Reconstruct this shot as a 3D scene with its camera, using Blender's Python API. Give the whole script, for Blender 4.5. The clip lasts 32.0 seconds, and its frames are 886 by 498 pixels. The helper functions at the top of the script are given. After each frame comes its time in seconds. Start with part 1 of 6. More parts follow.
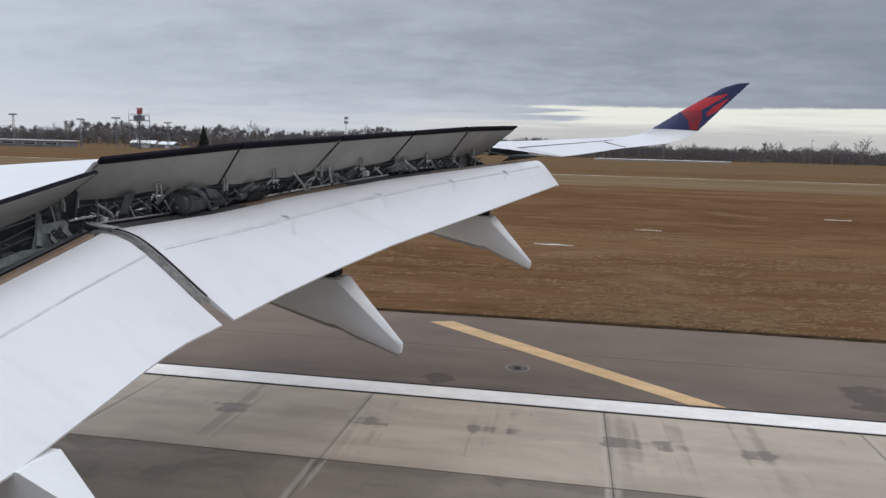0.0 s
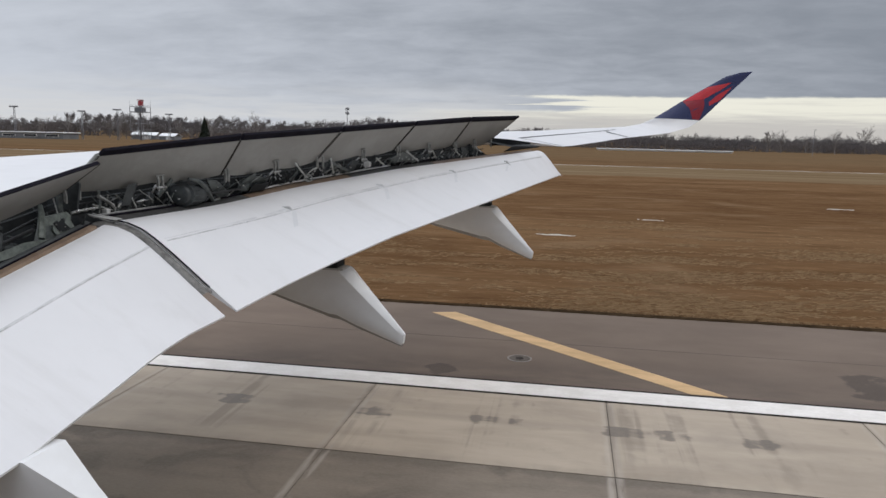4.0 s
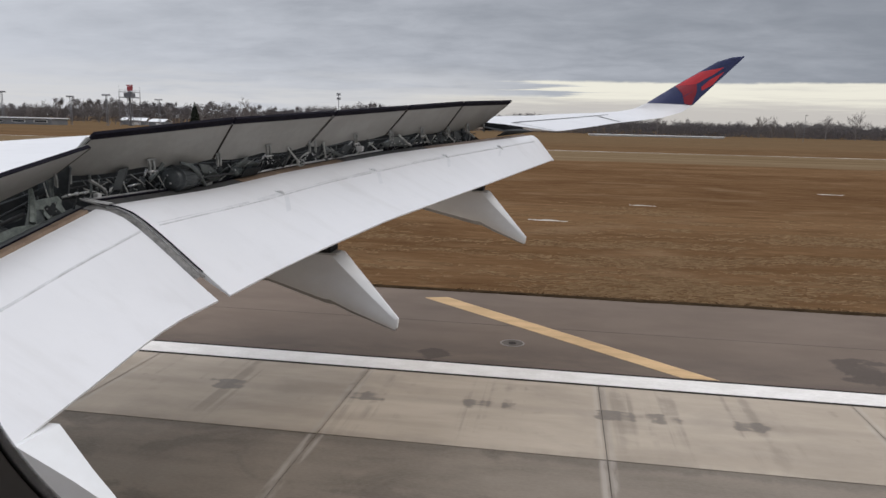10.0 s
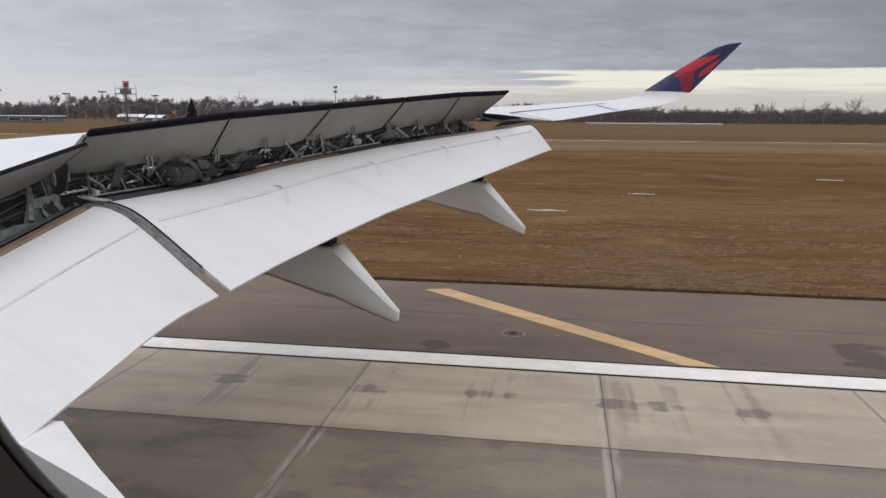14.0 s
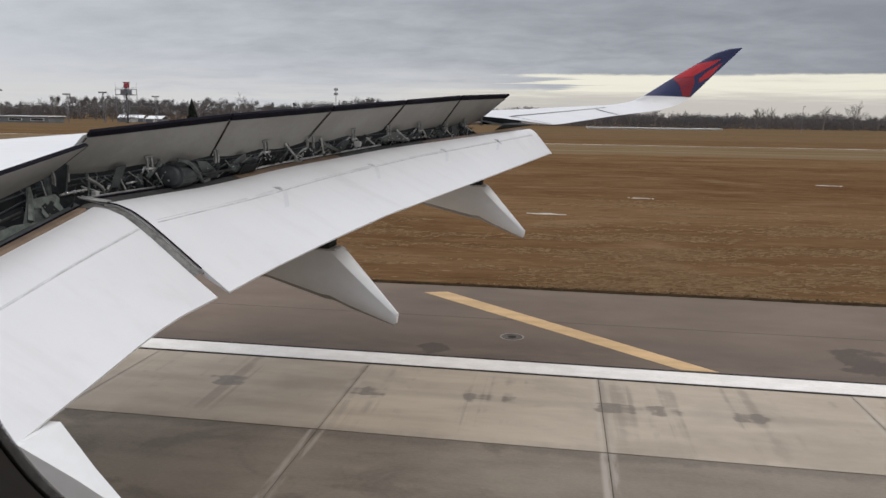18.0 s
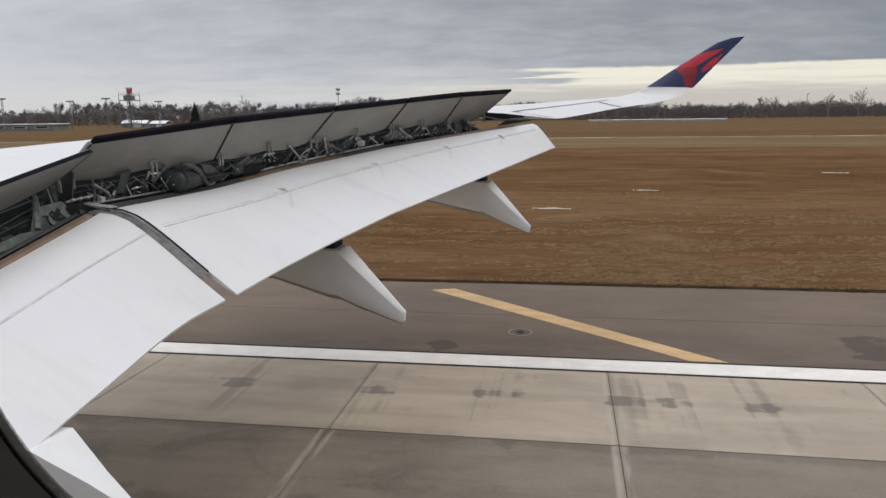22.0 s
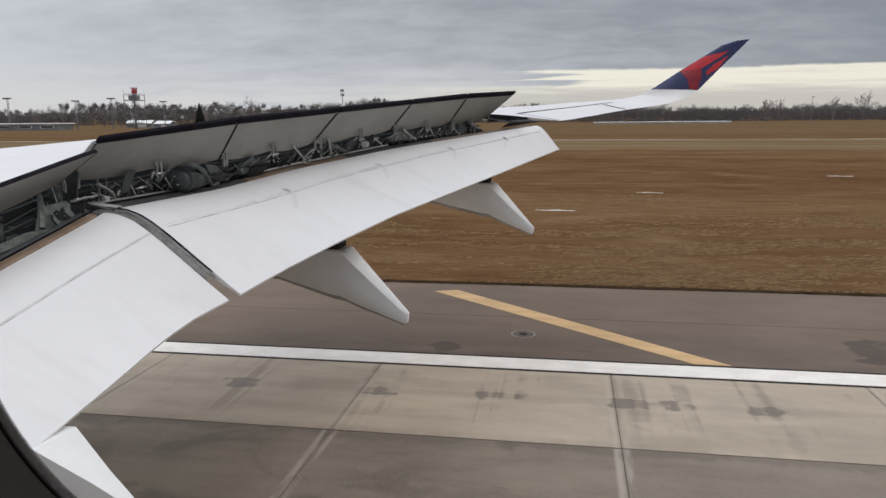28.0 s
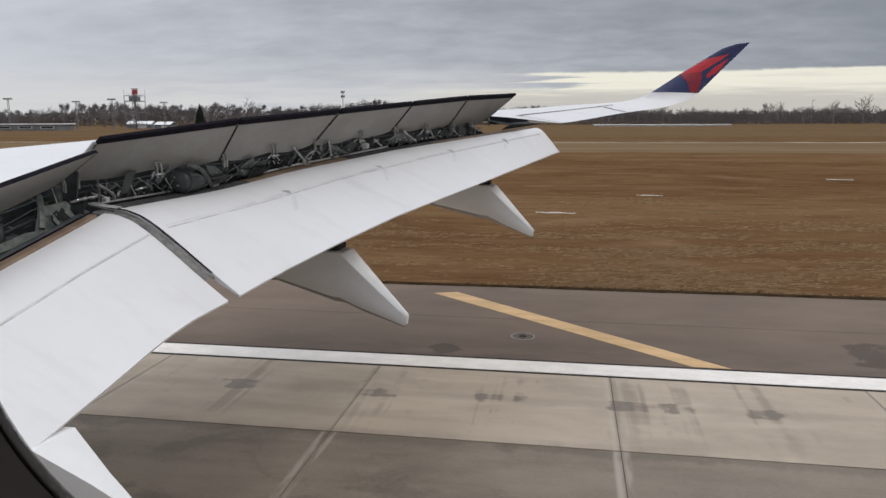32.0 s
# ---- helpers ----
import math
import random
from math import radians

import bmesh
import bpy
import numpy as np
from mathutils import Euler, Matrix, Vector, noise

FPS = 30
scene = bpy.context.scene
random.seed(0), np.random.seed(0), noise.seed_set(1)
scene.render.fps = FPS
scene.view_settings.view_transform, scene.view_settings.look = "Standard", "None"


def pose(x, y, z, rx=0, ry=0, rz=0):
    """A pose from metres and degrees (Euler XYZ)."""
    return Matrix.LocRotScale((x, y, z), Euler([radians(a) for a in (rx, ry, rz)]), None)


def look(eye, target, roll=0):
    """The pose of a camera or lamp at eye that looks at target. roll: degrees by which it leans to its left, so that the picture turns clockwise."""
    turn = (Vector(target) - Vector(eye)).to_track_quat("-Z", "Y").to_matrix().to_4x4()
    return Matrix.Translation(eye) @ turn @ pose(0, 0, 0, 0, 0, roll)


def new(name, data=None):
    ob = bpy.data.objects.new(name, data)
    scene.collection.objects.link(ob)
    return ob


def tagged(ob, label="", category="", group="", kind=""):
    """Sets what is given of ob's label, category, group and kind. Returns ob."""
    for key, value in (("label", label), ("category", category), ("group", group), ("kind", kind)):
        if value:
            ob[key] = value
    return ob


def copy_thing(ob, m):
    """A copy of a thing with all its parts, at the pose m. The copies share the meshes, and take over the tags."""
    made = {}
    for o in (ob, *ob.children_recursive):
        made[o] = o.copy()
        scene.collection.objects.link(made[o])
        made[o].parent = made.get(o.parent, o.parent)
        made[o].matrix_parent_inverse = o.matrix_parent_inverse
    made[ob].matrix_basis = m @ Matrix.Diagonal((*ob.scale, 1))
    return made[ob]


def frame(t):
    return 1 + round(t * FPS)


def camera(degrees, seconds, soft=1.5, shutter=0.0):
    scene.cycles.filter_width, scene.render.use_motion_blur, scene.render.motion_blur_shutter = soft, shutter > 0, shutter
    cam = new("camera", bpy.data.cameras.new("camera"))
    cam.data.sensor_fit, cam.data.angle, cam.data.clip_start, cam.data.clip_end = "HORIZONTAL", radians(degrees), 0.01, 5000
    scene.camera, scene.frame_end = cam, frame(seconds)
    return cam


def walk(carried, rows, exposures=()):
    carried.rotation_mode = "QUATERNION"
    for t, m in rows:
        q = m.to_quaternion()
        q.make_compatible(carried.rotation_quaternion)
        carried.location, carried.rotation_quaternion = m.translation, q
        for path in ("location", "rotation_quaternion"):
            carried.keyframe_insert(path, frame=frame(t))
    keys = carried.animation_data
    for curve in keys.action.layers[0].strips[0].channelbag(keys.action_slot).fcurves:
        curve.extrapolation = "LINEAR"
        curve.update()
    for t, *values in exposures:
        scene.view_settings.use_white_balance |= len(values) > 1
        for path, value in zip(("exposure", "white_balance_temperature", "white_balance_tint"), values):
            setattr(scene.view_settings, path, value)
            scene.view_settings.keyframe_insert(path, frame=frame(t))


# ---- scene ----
# ---------------------------------------------------------------- camera
cam = camera(62.0, 32.0, soft=1.5)
PATH = [
    (0, 0.022, 0.000, 6.130, 82.09, -1.51, 9.87),
    (0.5, 0.022, 0.000, 6.130, 82.19, -1.54, 9.84),
    (1, 0.022, 0.000, 6.130, 81.98, -1.64, 9.88),
    (1.5, 0.022, 0.000, 6.130, 81.92, -1.42, 9.93),
    (2, 0.022, 0.000, 6.130, 81.87, -1.40, 10.04),
    (2.5, 0.022, -0.001, 6.130, 81.30, -0.74, 9.96),
    (3, 0.022, 0.000, 6.130, 81.23, -1.00, 9.93),
    (3.5, 0.022, -0.001, 6.130, 81.40, -1.32, 10.00),
    (5.5, 0.000, 0.000, 6.100, 81.06, -0.99, 9.80),
    (6, 0.000, 0.000, 6.100, 80.91, -0.86, 9.71),
    (6.5, 0.000, 0.000, 6.100, 80.76, -0.80, 9.53),
    (7, 0.000, 0.000, 6.100, 80.69, -0.68, 9.53),
    (7.5, 0.000, 0.000, 6.100, 80.38, -0.59, 9.46),
    (8, 0.000, 0.000, 6.100, 80.45, -0.89, 9.45),
    (8.5, 0.000, 0.000, 6.100, 80.26, -0.49, 9.38),
    (9, 0.000, 0.000, 6.100, 80.21, -0.73, 9.46),
    (9.5, 0.000, 0.000, 6.100, 80.23, -0.97, 9.45),
    (10, 0.000, 0.000, 6.100, 80.30, -1.29, 9.36),
    (10.5, 0.000, 0.000, 6.100, 80.26, -1.11, 9.25),
    (11, 0.000, 0.000, 6.100, 80.26, -1.02, 9.18),
    (11.5, 0.000, 0.000, 6.100, 80.19, -1.25, 9.15),
    (12, 0.000, 0.000, 6.100, 80.01, -1.03, 9.12),
    (12.5, 0.000, 0.000, 6.100, 80.03, -1.11, 9.16),
    (13, 0.000, 0.000, 6.100, 79.85, -0.87, 9.12),
    (13.5, 0.000, 0.000, 6.100, 79.76, -0.61, 9.12),
    (14, 0.000, 0.000, 6.100, 79.65, -0.37, 9.16),
    (14.5, 0.000, 0.000, 6.100, 79.63, -0.33, 9.21),
    (16.5, 0.000, 0.000, 6.100, 80.03, -1.05, 9.12),
    (17, 0.000, 0.000, 6.100, 79.90, -0.89, 9.21),
    (17.5, 0.000, 0.000, 6.100, 79.90, -0.92, 9.20),
    (18, 0.000, 0.000, 6.100, 79.88, -0.77, 9.18),
    (18.5, 0.000, 0.000, 6.100, 79.76, -0.57, 9.19),
    (19, 0.000, 0.000, 6.100, 79.76, -0.56, 9.25),
    (19.5, 0.000, 0.000, 6.100, 79.56, -0.28, 9.30),
    (20, 0.000, 0.000, 6.100, 79.59, -0.39, 9.36),
    (20.5, 0.000, 0.000, 6.100, 79.39, -0.08, 9.38),
    (21, 0.000, 0.000, 6.100, 79.42, 0.17, 9.37),
    (21.5, 0.000, 0.000, 6.100, 79.56, 0.47, 9.36),
    (22, 0.000, 0.000, 6.100, 79.66, 0.75, 9.38),
    (22.5, 0.000, 0.000, 6.100, 79.67, 0.85, 9.46),
    (23, 0.000, 0.000, 6.100, 79.60, 0.77, 9.55),
    (23.5, 0.000, 0.000, 6.100, 79.80, 0.62, 9.61),
    (24, 0.000, 0.000, 6.100, 79.80, 0.60, 9.62),
    (24.5, 0.000, 0.000, 6.100, 79.85, 0.52, 9.69),
    (25, 0.000, 0.000, 6.100, 79.79, 0.67, 9.75),
    (25.5, 0.000, 0.000, 6.100, 79.82, 0.56, 9.80),
    (27.5, 0.000, 0.000, 6.100, 79.80, 0.46, 9.74),
    (28, 0.000, 0.000, 6.100, 79.77, 0.49, 9.70),
    (28.5, 0.000, 0.000, 6.100, 79.76, 0.49, 9.66),
    (29, 0.000, 0.000, 6.100, 79.76, 0.45, 9.65),
    (29.5, 0.000, 0.000, 6.100, 79.80, 0.33, 9.68),
    (30, 0.000, 0.000, 6.100, 79.86, 0.35, 9.66),
    (30.5, 0.000, 0.000, 6.100, 79.87, 0.33, 9.70),
    (31, 0.000, 0.000, 6.100, 79.89, 0.25, 9.68),
    (31.5, 0.000, 0.000, 6.100, 79.85, 0.26, 9.72),
    (32, 0.000, 0.000, 6.100, 79.92, 0.27, 9.72),
]

walk(cam, [(row[0], pose(*row[1:])) for row in PATH], [(0.0, 0.0, 6190, 11), (3.5, 0.0, 6420, 11), (6.0, 0.0, 6500, 12), (13.0, 0.0, 6570, 12), (20.0, 0.0, 6680, 11), (32.0, 0.0, 6620, 11)])

# ---------------------------------------------------------------- light
SUN_ELEVATION, SUN_AZIMUTH = radians(50), radians(78)
world = bpy.data.worlds.new("overcast_sky")
scene.world = world
world.use_nodes = True


def math_node(tree, op, a, b=None, c=None, clamp=False):
    n = tree.nodes.new("ShaderNodeMath")
    n.operation, n.use_clamp = op, clamp
    for i, v in enumerate((a, b, c)):
        if v is None:
            continue
        if isinstance(v, (int, float)):
            n.inputs[i].default_value = v
        else:
            tree.links.new(v, n.inputs[i])
    return n.outputs[0]


def range_node(tree, value, a, b, lo=0.0, hi=1.0, smooth=True):
    n = tree.nodes.new("ShaderNodeMapRange")
    n.interpolation_type = "SMOOTHSTEP" if smooth else "LINEAR"
    tree.links.new(value, n.inputs[0])
    for i, v in zip((1, 2, 3, 4), (a, b, lo, hi)):
        if isinstance(v, (int, float)):
            n.inputs[i].default_value = v
        else:
            tree.links.new(v, n.inputs[i])
    return n.outputs[0]


def mix_node(tree, fac, a, b, mode="MIX"):
    n = tree.nodes.new("ShaderNodeMix")
    n.data_type, n.blend_type = "RGBA", mode
    for socket, v in ((n.inputs[0], fac), (n.inputs[6], a), (n.inputs[7], b)):
        if isinstance(v, (int, float)):
            socket.default_value = v
        elif isinstance(v, tuple):
            socket.default_value = (*v, 1)
        else:
            tree.links.new(v, socket)
    return n.outputs[2]


def noise_node(tree, vector, scale, detail=5.0, rough=0.55, distortion=0.0):
    n = tree.nodes.new("ShaderNodeTexNoise")
    n.inputs["Scale"].default_value = scale
    n.inputs["Detail"].default_value = detail
    n.inputs["Roughness"].default_value = rough
    n.inputs["Distortion"].default_value = distortion
    tree.links.new(vector, n.inputs["Vector"])
    return n.outputs["Fac"]


def scaled(tree, vector, sx, sy, sz, shift=(0, 0, 0)):
    n = tree.nodes.new("ShaderNodeMapping")
    n.inputs["Scale"].default_value = (sx, sy, sz)
    n.inputs["Location"].default_value = shift
    tree.links.new(vector, n.inputs["Vector"])
    return n.outputs["Vector"]


def build_sky(tree):
    tree.nodes.clear()
    coord = tree.nodes.new("ShaderNodeTexCoord").outputs["Generated"]
    split = tree.nodes.new("ShaderNodeSeparateXYZ")
    tree.links.new(coord, split.inputs[0])
    x, y, z = split.outputs
    # the cloud deck is a flat layer, so its pattern crowds together towards the horizon
    low = math_node(tree, "ADD", math_node(tree, "MAXIMUM", z, 0.0), 0.16)
    flat = tree.nodes.new("ShaderNodeCombineXYZ")
    tree.links.new(math_node(tree, "DIVIDE", x, low), flat.inputs[0])
    tree.links.new(math_node(tree, "DIVIDE", y, low), flat.inputs[1])
    deck = flat.outputs[0]
    big = noise_node(tree, scaled(tree, deck, 0.45, 0.60, 1, (3.1, 1.7, 0)), 1.0, 5, 0.5, 0.3)
    fine = noise_node(tree, scaled(tree, deck, 2.2, 3.0, 1, (0.4, 5.2, 0)), 1.3, 9, 0.62, 0.25)
    lit = math_node(tree, "ADD", math_node(tree, "MULTIPLY", big, 0.46), math_node(tree, "MULTIPLY", fine, 0.34))
    lit = math_node(tree, "ADD", lit, math_node(tree, "MULTIPLY", x, -0.50))
    cloud = mix_node(tree, range_node(tree, lit, 0.14, 0.80), (0.243, 0.270, 0.310), (0.575, 0.614, 0.672))
    # the deck thins out low over the horizon ahead of the wing
    wisps = noise_node(tree, scaled(tree, coord, 2.2, 2.2, 34.0, (2, 7, 1)), 2.0, 7, 0.62, 0.3)
    thinning = math_node(tree, "MULTIPLY", range_node(tree, z, 0.012, 0.085, 1.0, 0.0), range_node(tree, x, -0.16, 0.02, 1.0, 0.0))
    cloud = mix_node(tree, math_node(tree, "MULTIPLY", thinning, range_node(tree, wisps, 0.36, 0.62, 0.25, 0.85)), cloud, (0.660, 0.668, 0.665))
    # open strip under the edge of the deck, deeper towards the tail
    streak = noise_node(tree, scaled(tree, coord, 7.0, 7.0, 30.0), 1.6, 8, 0.66)
    ragged = math_node(tree, "MULTIPLY", math_node(tree, "SUBTRACT", streak, 0.5), 0.012)
    low_edge = math_node(tree, "ADD", 0.037, ragged)
    low_gap = math_node(tree, "MULTIPLY", range_node(tree, z, math_node(tree, "SUBTRACT", low_edge, 0.004), math_node(tree, "ADD", low_edge, 0.003), 1.0, 0.0), range_node(tree, x, -0.26, -0.08, 0.0, 0.9))
    wisp = noise_node(tree, scaled(tree, coord, 2.0, 2.0, 110.0, (3, 1, 5)), 1.6, 6, 0.6)
    reach = math_node(tree, "ADD", x, math_node(tree, "MULTIPLY", math_node(tree, "SUBTRACT", wisp, 0.5), 0.42))
    top_edge = math_node(tree, "ADD", 0.0565, ragged)
    top_gap = math_node(tree, "MULTIPLY", range_node(tree, z, math_node(tree, "SUBTRACT", top_edge, 0.002), math_node(tree, "ADD", top_edge, 0.002), 1.0, 0.0), range_node(tree, reach, -0.035, 0.010))
    gap = math_node(tree, "MAXIMUM", low_gap, top_gap)
    thin = noise_node(tree, scaled(tree, coord, 3.0, 3.0, 70.0, (1, 4, 2)), 2.0, 6, 0.62)
    sky = tree.nodes.new("ShaderNodeTexSky")
    sky.sky_type, sky.sun_disc = "NISHITA", False
    sky.sun_elevation, sky.sun_rotation = SUN_ELEVATION, SUN_AZIMUTH
    clear = mix_node(tree, 1.0, sky.outputs[0], (0.05, 0.05, 0.05), "MULTIPLY")
    high = math_node(tree, "ADD", range_node(tree, z, 0.010, 0.052), math_node(tree, "MULTIPLY", math_node(tree, "SUBTRACT", thin, 0.5), 1.7))
    open_sky = mix_node(tree, 0.9, clear, mix_node(tree, range_node(tree, high, 0.15, 0.95), (0.615, 0.595, 0.560), (0.940, 0.925, 0.800)))
    seen = mix_node(tree, math_node(tree, "MULTIPLY", gap, 0.93), cloud, open_sky)
    # an overcast sky is brightest overhead
    lift = range_node(tree, z, 0.22, 1.0, 1.0, 2.80)
    bg = tree.nodes.new("ShaderNodeBackground")
    tree.links.new(seen, bg.inputs[0])
    tree.links.new(lift, bg.inputs[1])
    out = tree.nodes.new("ShaderNodeOutputWorld")
    tree.links.new(bg.outputs[0], out.inputs[0])


build_sky(world.node_tree)
sun_data = bpy.data.lights.new("sun", "SUN")
sun_data.energy, sun_data.angle, sun_data.color = 1.0, radians(30), (1.0, 0.97, 0.93)
sun = new("sun", sun_data)
sun.matrix_world = look((40 * math.sin(SUN_AZIMUTH) * math.cos(SUN_ELEVATION), 40 * math.cos(SUN_AZIMUTH) * math.cos(SUN_ELEVATION), 40 * math.sin(SUN_ELEVATION)), (0, 0, 0))

# ---------------------------------------------------------------- materials


def material(name, rough=0.6, metal=0.0):
    m = bpy.data.materials.new(name)
    m.use_nodes = True
    tree = m.node_tree
    shader = tree.nodes["Principled BSDF"]
    shader.inputs["Roughness"].default_value = rough
    shader.inputs["Metallic"].default_value = metal
    place = tree.nodes.new("ShaderNodeNewGeometry").outputs["Position"]
    return m, tree, shader, place


def bump(tree, shader, height, strength, distance):
    n = tree.nodes.new("ShaderNodeBump")
    n.inputs["Strength"].default_value, n.inputs["Distance"].default_value = strength, distance
    tree.links.new(height, n.inputs["Height"])
    tree.links.new(n.outputs[0], shader.inputs["Normal"])


def plain(name, a, b, rough=0.5, metal=0.0, scale=3.0, bump_by=0.0, streak=(1, 1, 1), gloss=0.5):
    """Two tones mixed by noise at two scales."""
    m, tree, shader, place = material(name, rough, metal)
    shader.inputs["Specular IOR Level"].default_value = gloss
    v = scaled(tree, place, *streak)
    n1, n2 = noise_node(tree, v, scale, 6), noise_node(tree, v, scale * 7.3, 4)
    f = math_node(tree, "ADD", math_node(tree, "MULTIPLY", n1, 0.65), math_node(tree, "MULTIPLY", n2, 0.35))
    tree.links.new(mix_node(tree, range_node(tree, f, 0.35, 0.65), a, b), shader.inputs["Base Color"])
    r = range_node(tree, n2, 0.3, 0.7, max(rough - 0.08, 0.02), min(rough + 0.1, 1))
    tree.links.new(r, shader.inputs["Roughness"])
    if bump_by:
        bump(tree, shader, n2, 0.5, bump_by)
    return m


def make_paint():
    m, tree, shader, place = material("white_wing_paint", 0.42)
    film = noise_node(tree, scaled(tree, place, 0.8, 1.2, 1.0), 0.7, 6, 0.6)
    grime = noise_node(tree, scaled(tree, place, 0.9, 1.6, 1.0), 1.7, 7, 0.6)
    speck = noise_node(tree, place, 26.0, 4, 0.6)
    c = mix_node(tree, range_node(tree, film, 0.38, 0.66), (0.772, 0.757, 0.752), (0.750, 0.736, 0.732))
    c = mix_node(tree, range_node(tree, grime, 0.52, 0.76, 0.0, 0.14), c, (0.52, 0.50, 0.47))
    c = mix_node(tree, range_node(tree, speck, 0.68, 0.76, 0.0, 0.16), c, (0.45, 0.42, 0.39))
    runs = noise_node(tree, scaled(tree, place, 0.35, 2.6, 0.6, (1, 2, 3)), 1.0, 5, 0.6)
    c = mix_node(tree, range_node(tree, runs, 0.50, 0.74, 0.0, 0.22), c, (0.56, 0.535, 0.51))
    smudge = noise_node(tree, scaled(tree, place, 1.2, 1.2, 1.2, (7, 1, 3)), 1.3, 6, 0.7, 0.8)
    c = mix_node(tree, range_node(tree, smudge, 0.70, 0.80, 0.0, 0.30), c, (0.40, 0.37, 0.35))
    tree.links.new(c, shader.inputs["Base Color"])
    tree.links.new(range_node(tree, grime, 0.4, 0.7, 0.43, 0.50), shader.inputs["Roughness"])
    return m


def make_concrete():
    m, tree, shader, place = material("runway_concrete", 0.85)
    shader.inputs["Specular IOR Level"].default_value = 0.15
    info = tree.nodes.new("ShaderNodeObjectInfo").outputs["Random"]
    split = tree.nodes.new("ShaderNodeSeparateXYZ")
    tree.links.new(place, split.inputs[0])
    x, y, z = split.outputs
    streaks = noise_node(tree, scaled(tree, place, 0.22, 0.9, 1), 1.0, 8, 0.62, 0.3)
    blot = noise_node(tree, scaled(tree, place, 0.30, 0.45, 1, (2, 1, 0)), 1.0, 6, 0.6, 0.4)
    grain = noise_node(tree, scaled(tree, place, 5, 14, 1), 2.0, 6, 0.7)
    c = mix_node(tree, range_node(tree, streaks, 0.34, 0.68), (0.428, 0.351, 0.270), (0.534, 0.444, 0.347))
    c = mix_node(tree, range_node(tree, blot, 0.45, 0.75, 0.0, 0.42), c, (0.24, 0.198, 0.160))
    # rubber and soot darken the lanes that wheels and engines pass over
    used = range_node(tree, y, 13.14, 13.20, 1.0, 0.0)
    c = mix_node(tree, math_node(tree, "MULTIPLY", used, range_node(tree, streaks, 0.30, 0.62, 0.88, 0.68)), c, (0.156, 0.126, 0.097))
    # uneven pale patches in the used lanes and a ragged dark fringe along the long joint
    cloud = noise_node(tree, scaled(tree, place, 0.42, 0.55, 1, (6, 3, 0)), 1.0, 7, 0.62, 0.5)
    c = mix_node(tree, math_node(tree, "MULTIPLY", used, range_node(tree, cloud, 0.48, 0.62, 0.0, 0.34)), c, (0.29, 0.240, 0.192))
    c = mix_node(tree, math_node(tree, "MULTIPLY", used, range_node(tree, cloud, 0.47, 0.36, 0.0, 0.6)), c, (0.115, 0.093, 0.074))
    ragged = noise_node(tree, scaled(tree, place, 0.9, 0.25, 1, (2, 9, 0)), 1.0, 6, 0.65, 0.4)
    reach = math_node(tree, "ADD", 12.95, math_node(tree, "MULTIPLY", math_node(tree, "SUBTRACT", 0.5, ragged), 1.0))
    fringe = math_node(tree, "MULTIPLY", range_node(tree, math_node(tree, "SUBTRACT", y, reach), -0.12, 0.12), used)
    c = mix_node(tree, math_node(tree, "MULTIPLY", fringe, 0.45), c, (0.100, 0.080, 0.063))
    soft_edge = math_node(tree, "MULTIPLY", range_node(tree, y, 13.15, 13.6, 1.0, 0.0), range_node(tree, ragged, 0.35, 0.65))
    c = mix_node(tree, math_node(tree, "MULTIPLY", soft_edge, 0.30), c, (0.20, 0.165, 0.13))
    # pale worn bands beside the cross joints
    cell = math_node(tree, "FRACT", math_node(tree, "DIVIDE", math_node(tree, "SUBTRACT", x, 1.06 - 500 * 5.62), 5.62))
    off = math_node(tree, "ABSOLUTE", math_node(tree, "SUBTRACT", cell, 0.5))
    wear = noise_node(tree, scaled(tree, place, 3.0, 0.5, 1, (3, 1, 0)), 1.0, 4, 0.6)
    worn = math_node(tree, "MULTIPLY", range_node(tree, off, 0.466, 0.480), range_node(tree, wear, 0.36, 0.54))
    c = mix_node(tree, math_node(tree, "MULTIPLY", worn, range_node(tree, used, 0, 1, 0.38, 0.6)), c, (0.50, 0.44, 0.375))
    grimy = math_node(tree, "MULTIPLY", range_node(tree, off, 0.487, 0.496), range_node(tree, wear, 0.30, 0.60, 0.10, 0.40))
    c = mix_node(tree, grimy, c, (0.17, 0.138, 0.108))
    # damp blots in a row inside the edge line, with runs above and below them
    seep = noise_node(tree, scaled(tree, place, 0.8, 1.3, 1, (5.3, 2.0, 0)), 1.0, 4, 0.55, 0.5)
    column = noise_node(tree, scaled(tree, place, 1.05, 0.02, 1, (1.3, 7.0, 0)), 1.0, 3, 0.55)
    both = math_node(tree, "ADD", math_node(tree, "MULTIPLY", column, 0.65), math_node(tree, "MULTIPLY", seep, 0.35))
    row = math_node(tree, "MULTIPLY", range_node(tree, y, 14.90, 15.20), range_node(tree, y, 15.60, 15.90, 1.0, 0.0))
    wet = range_node(tree, math_node(tree, "MULTIPLY", both, math_node(tree, "ADD", 0.6, math_node(tree, "MULTIPLY", row, 0.4))), 0.53, 0.575)
    thread = noise_node(tree, scaled(tree, place, 4.2, 0.10, 1, (3.1, 4.0, 0)), 1.0, 3, 0.6, 0.2)
    soft_runs = math_node(tree, "MULTIPLY", range_node(tree, both, 0.50, 0.59), range_node(tree, thread, 0.40, 0.60))
    upper = math_node(tree, "MULTIPLY", range_node(tree, y, 15.2, 15.7), soft_runs)
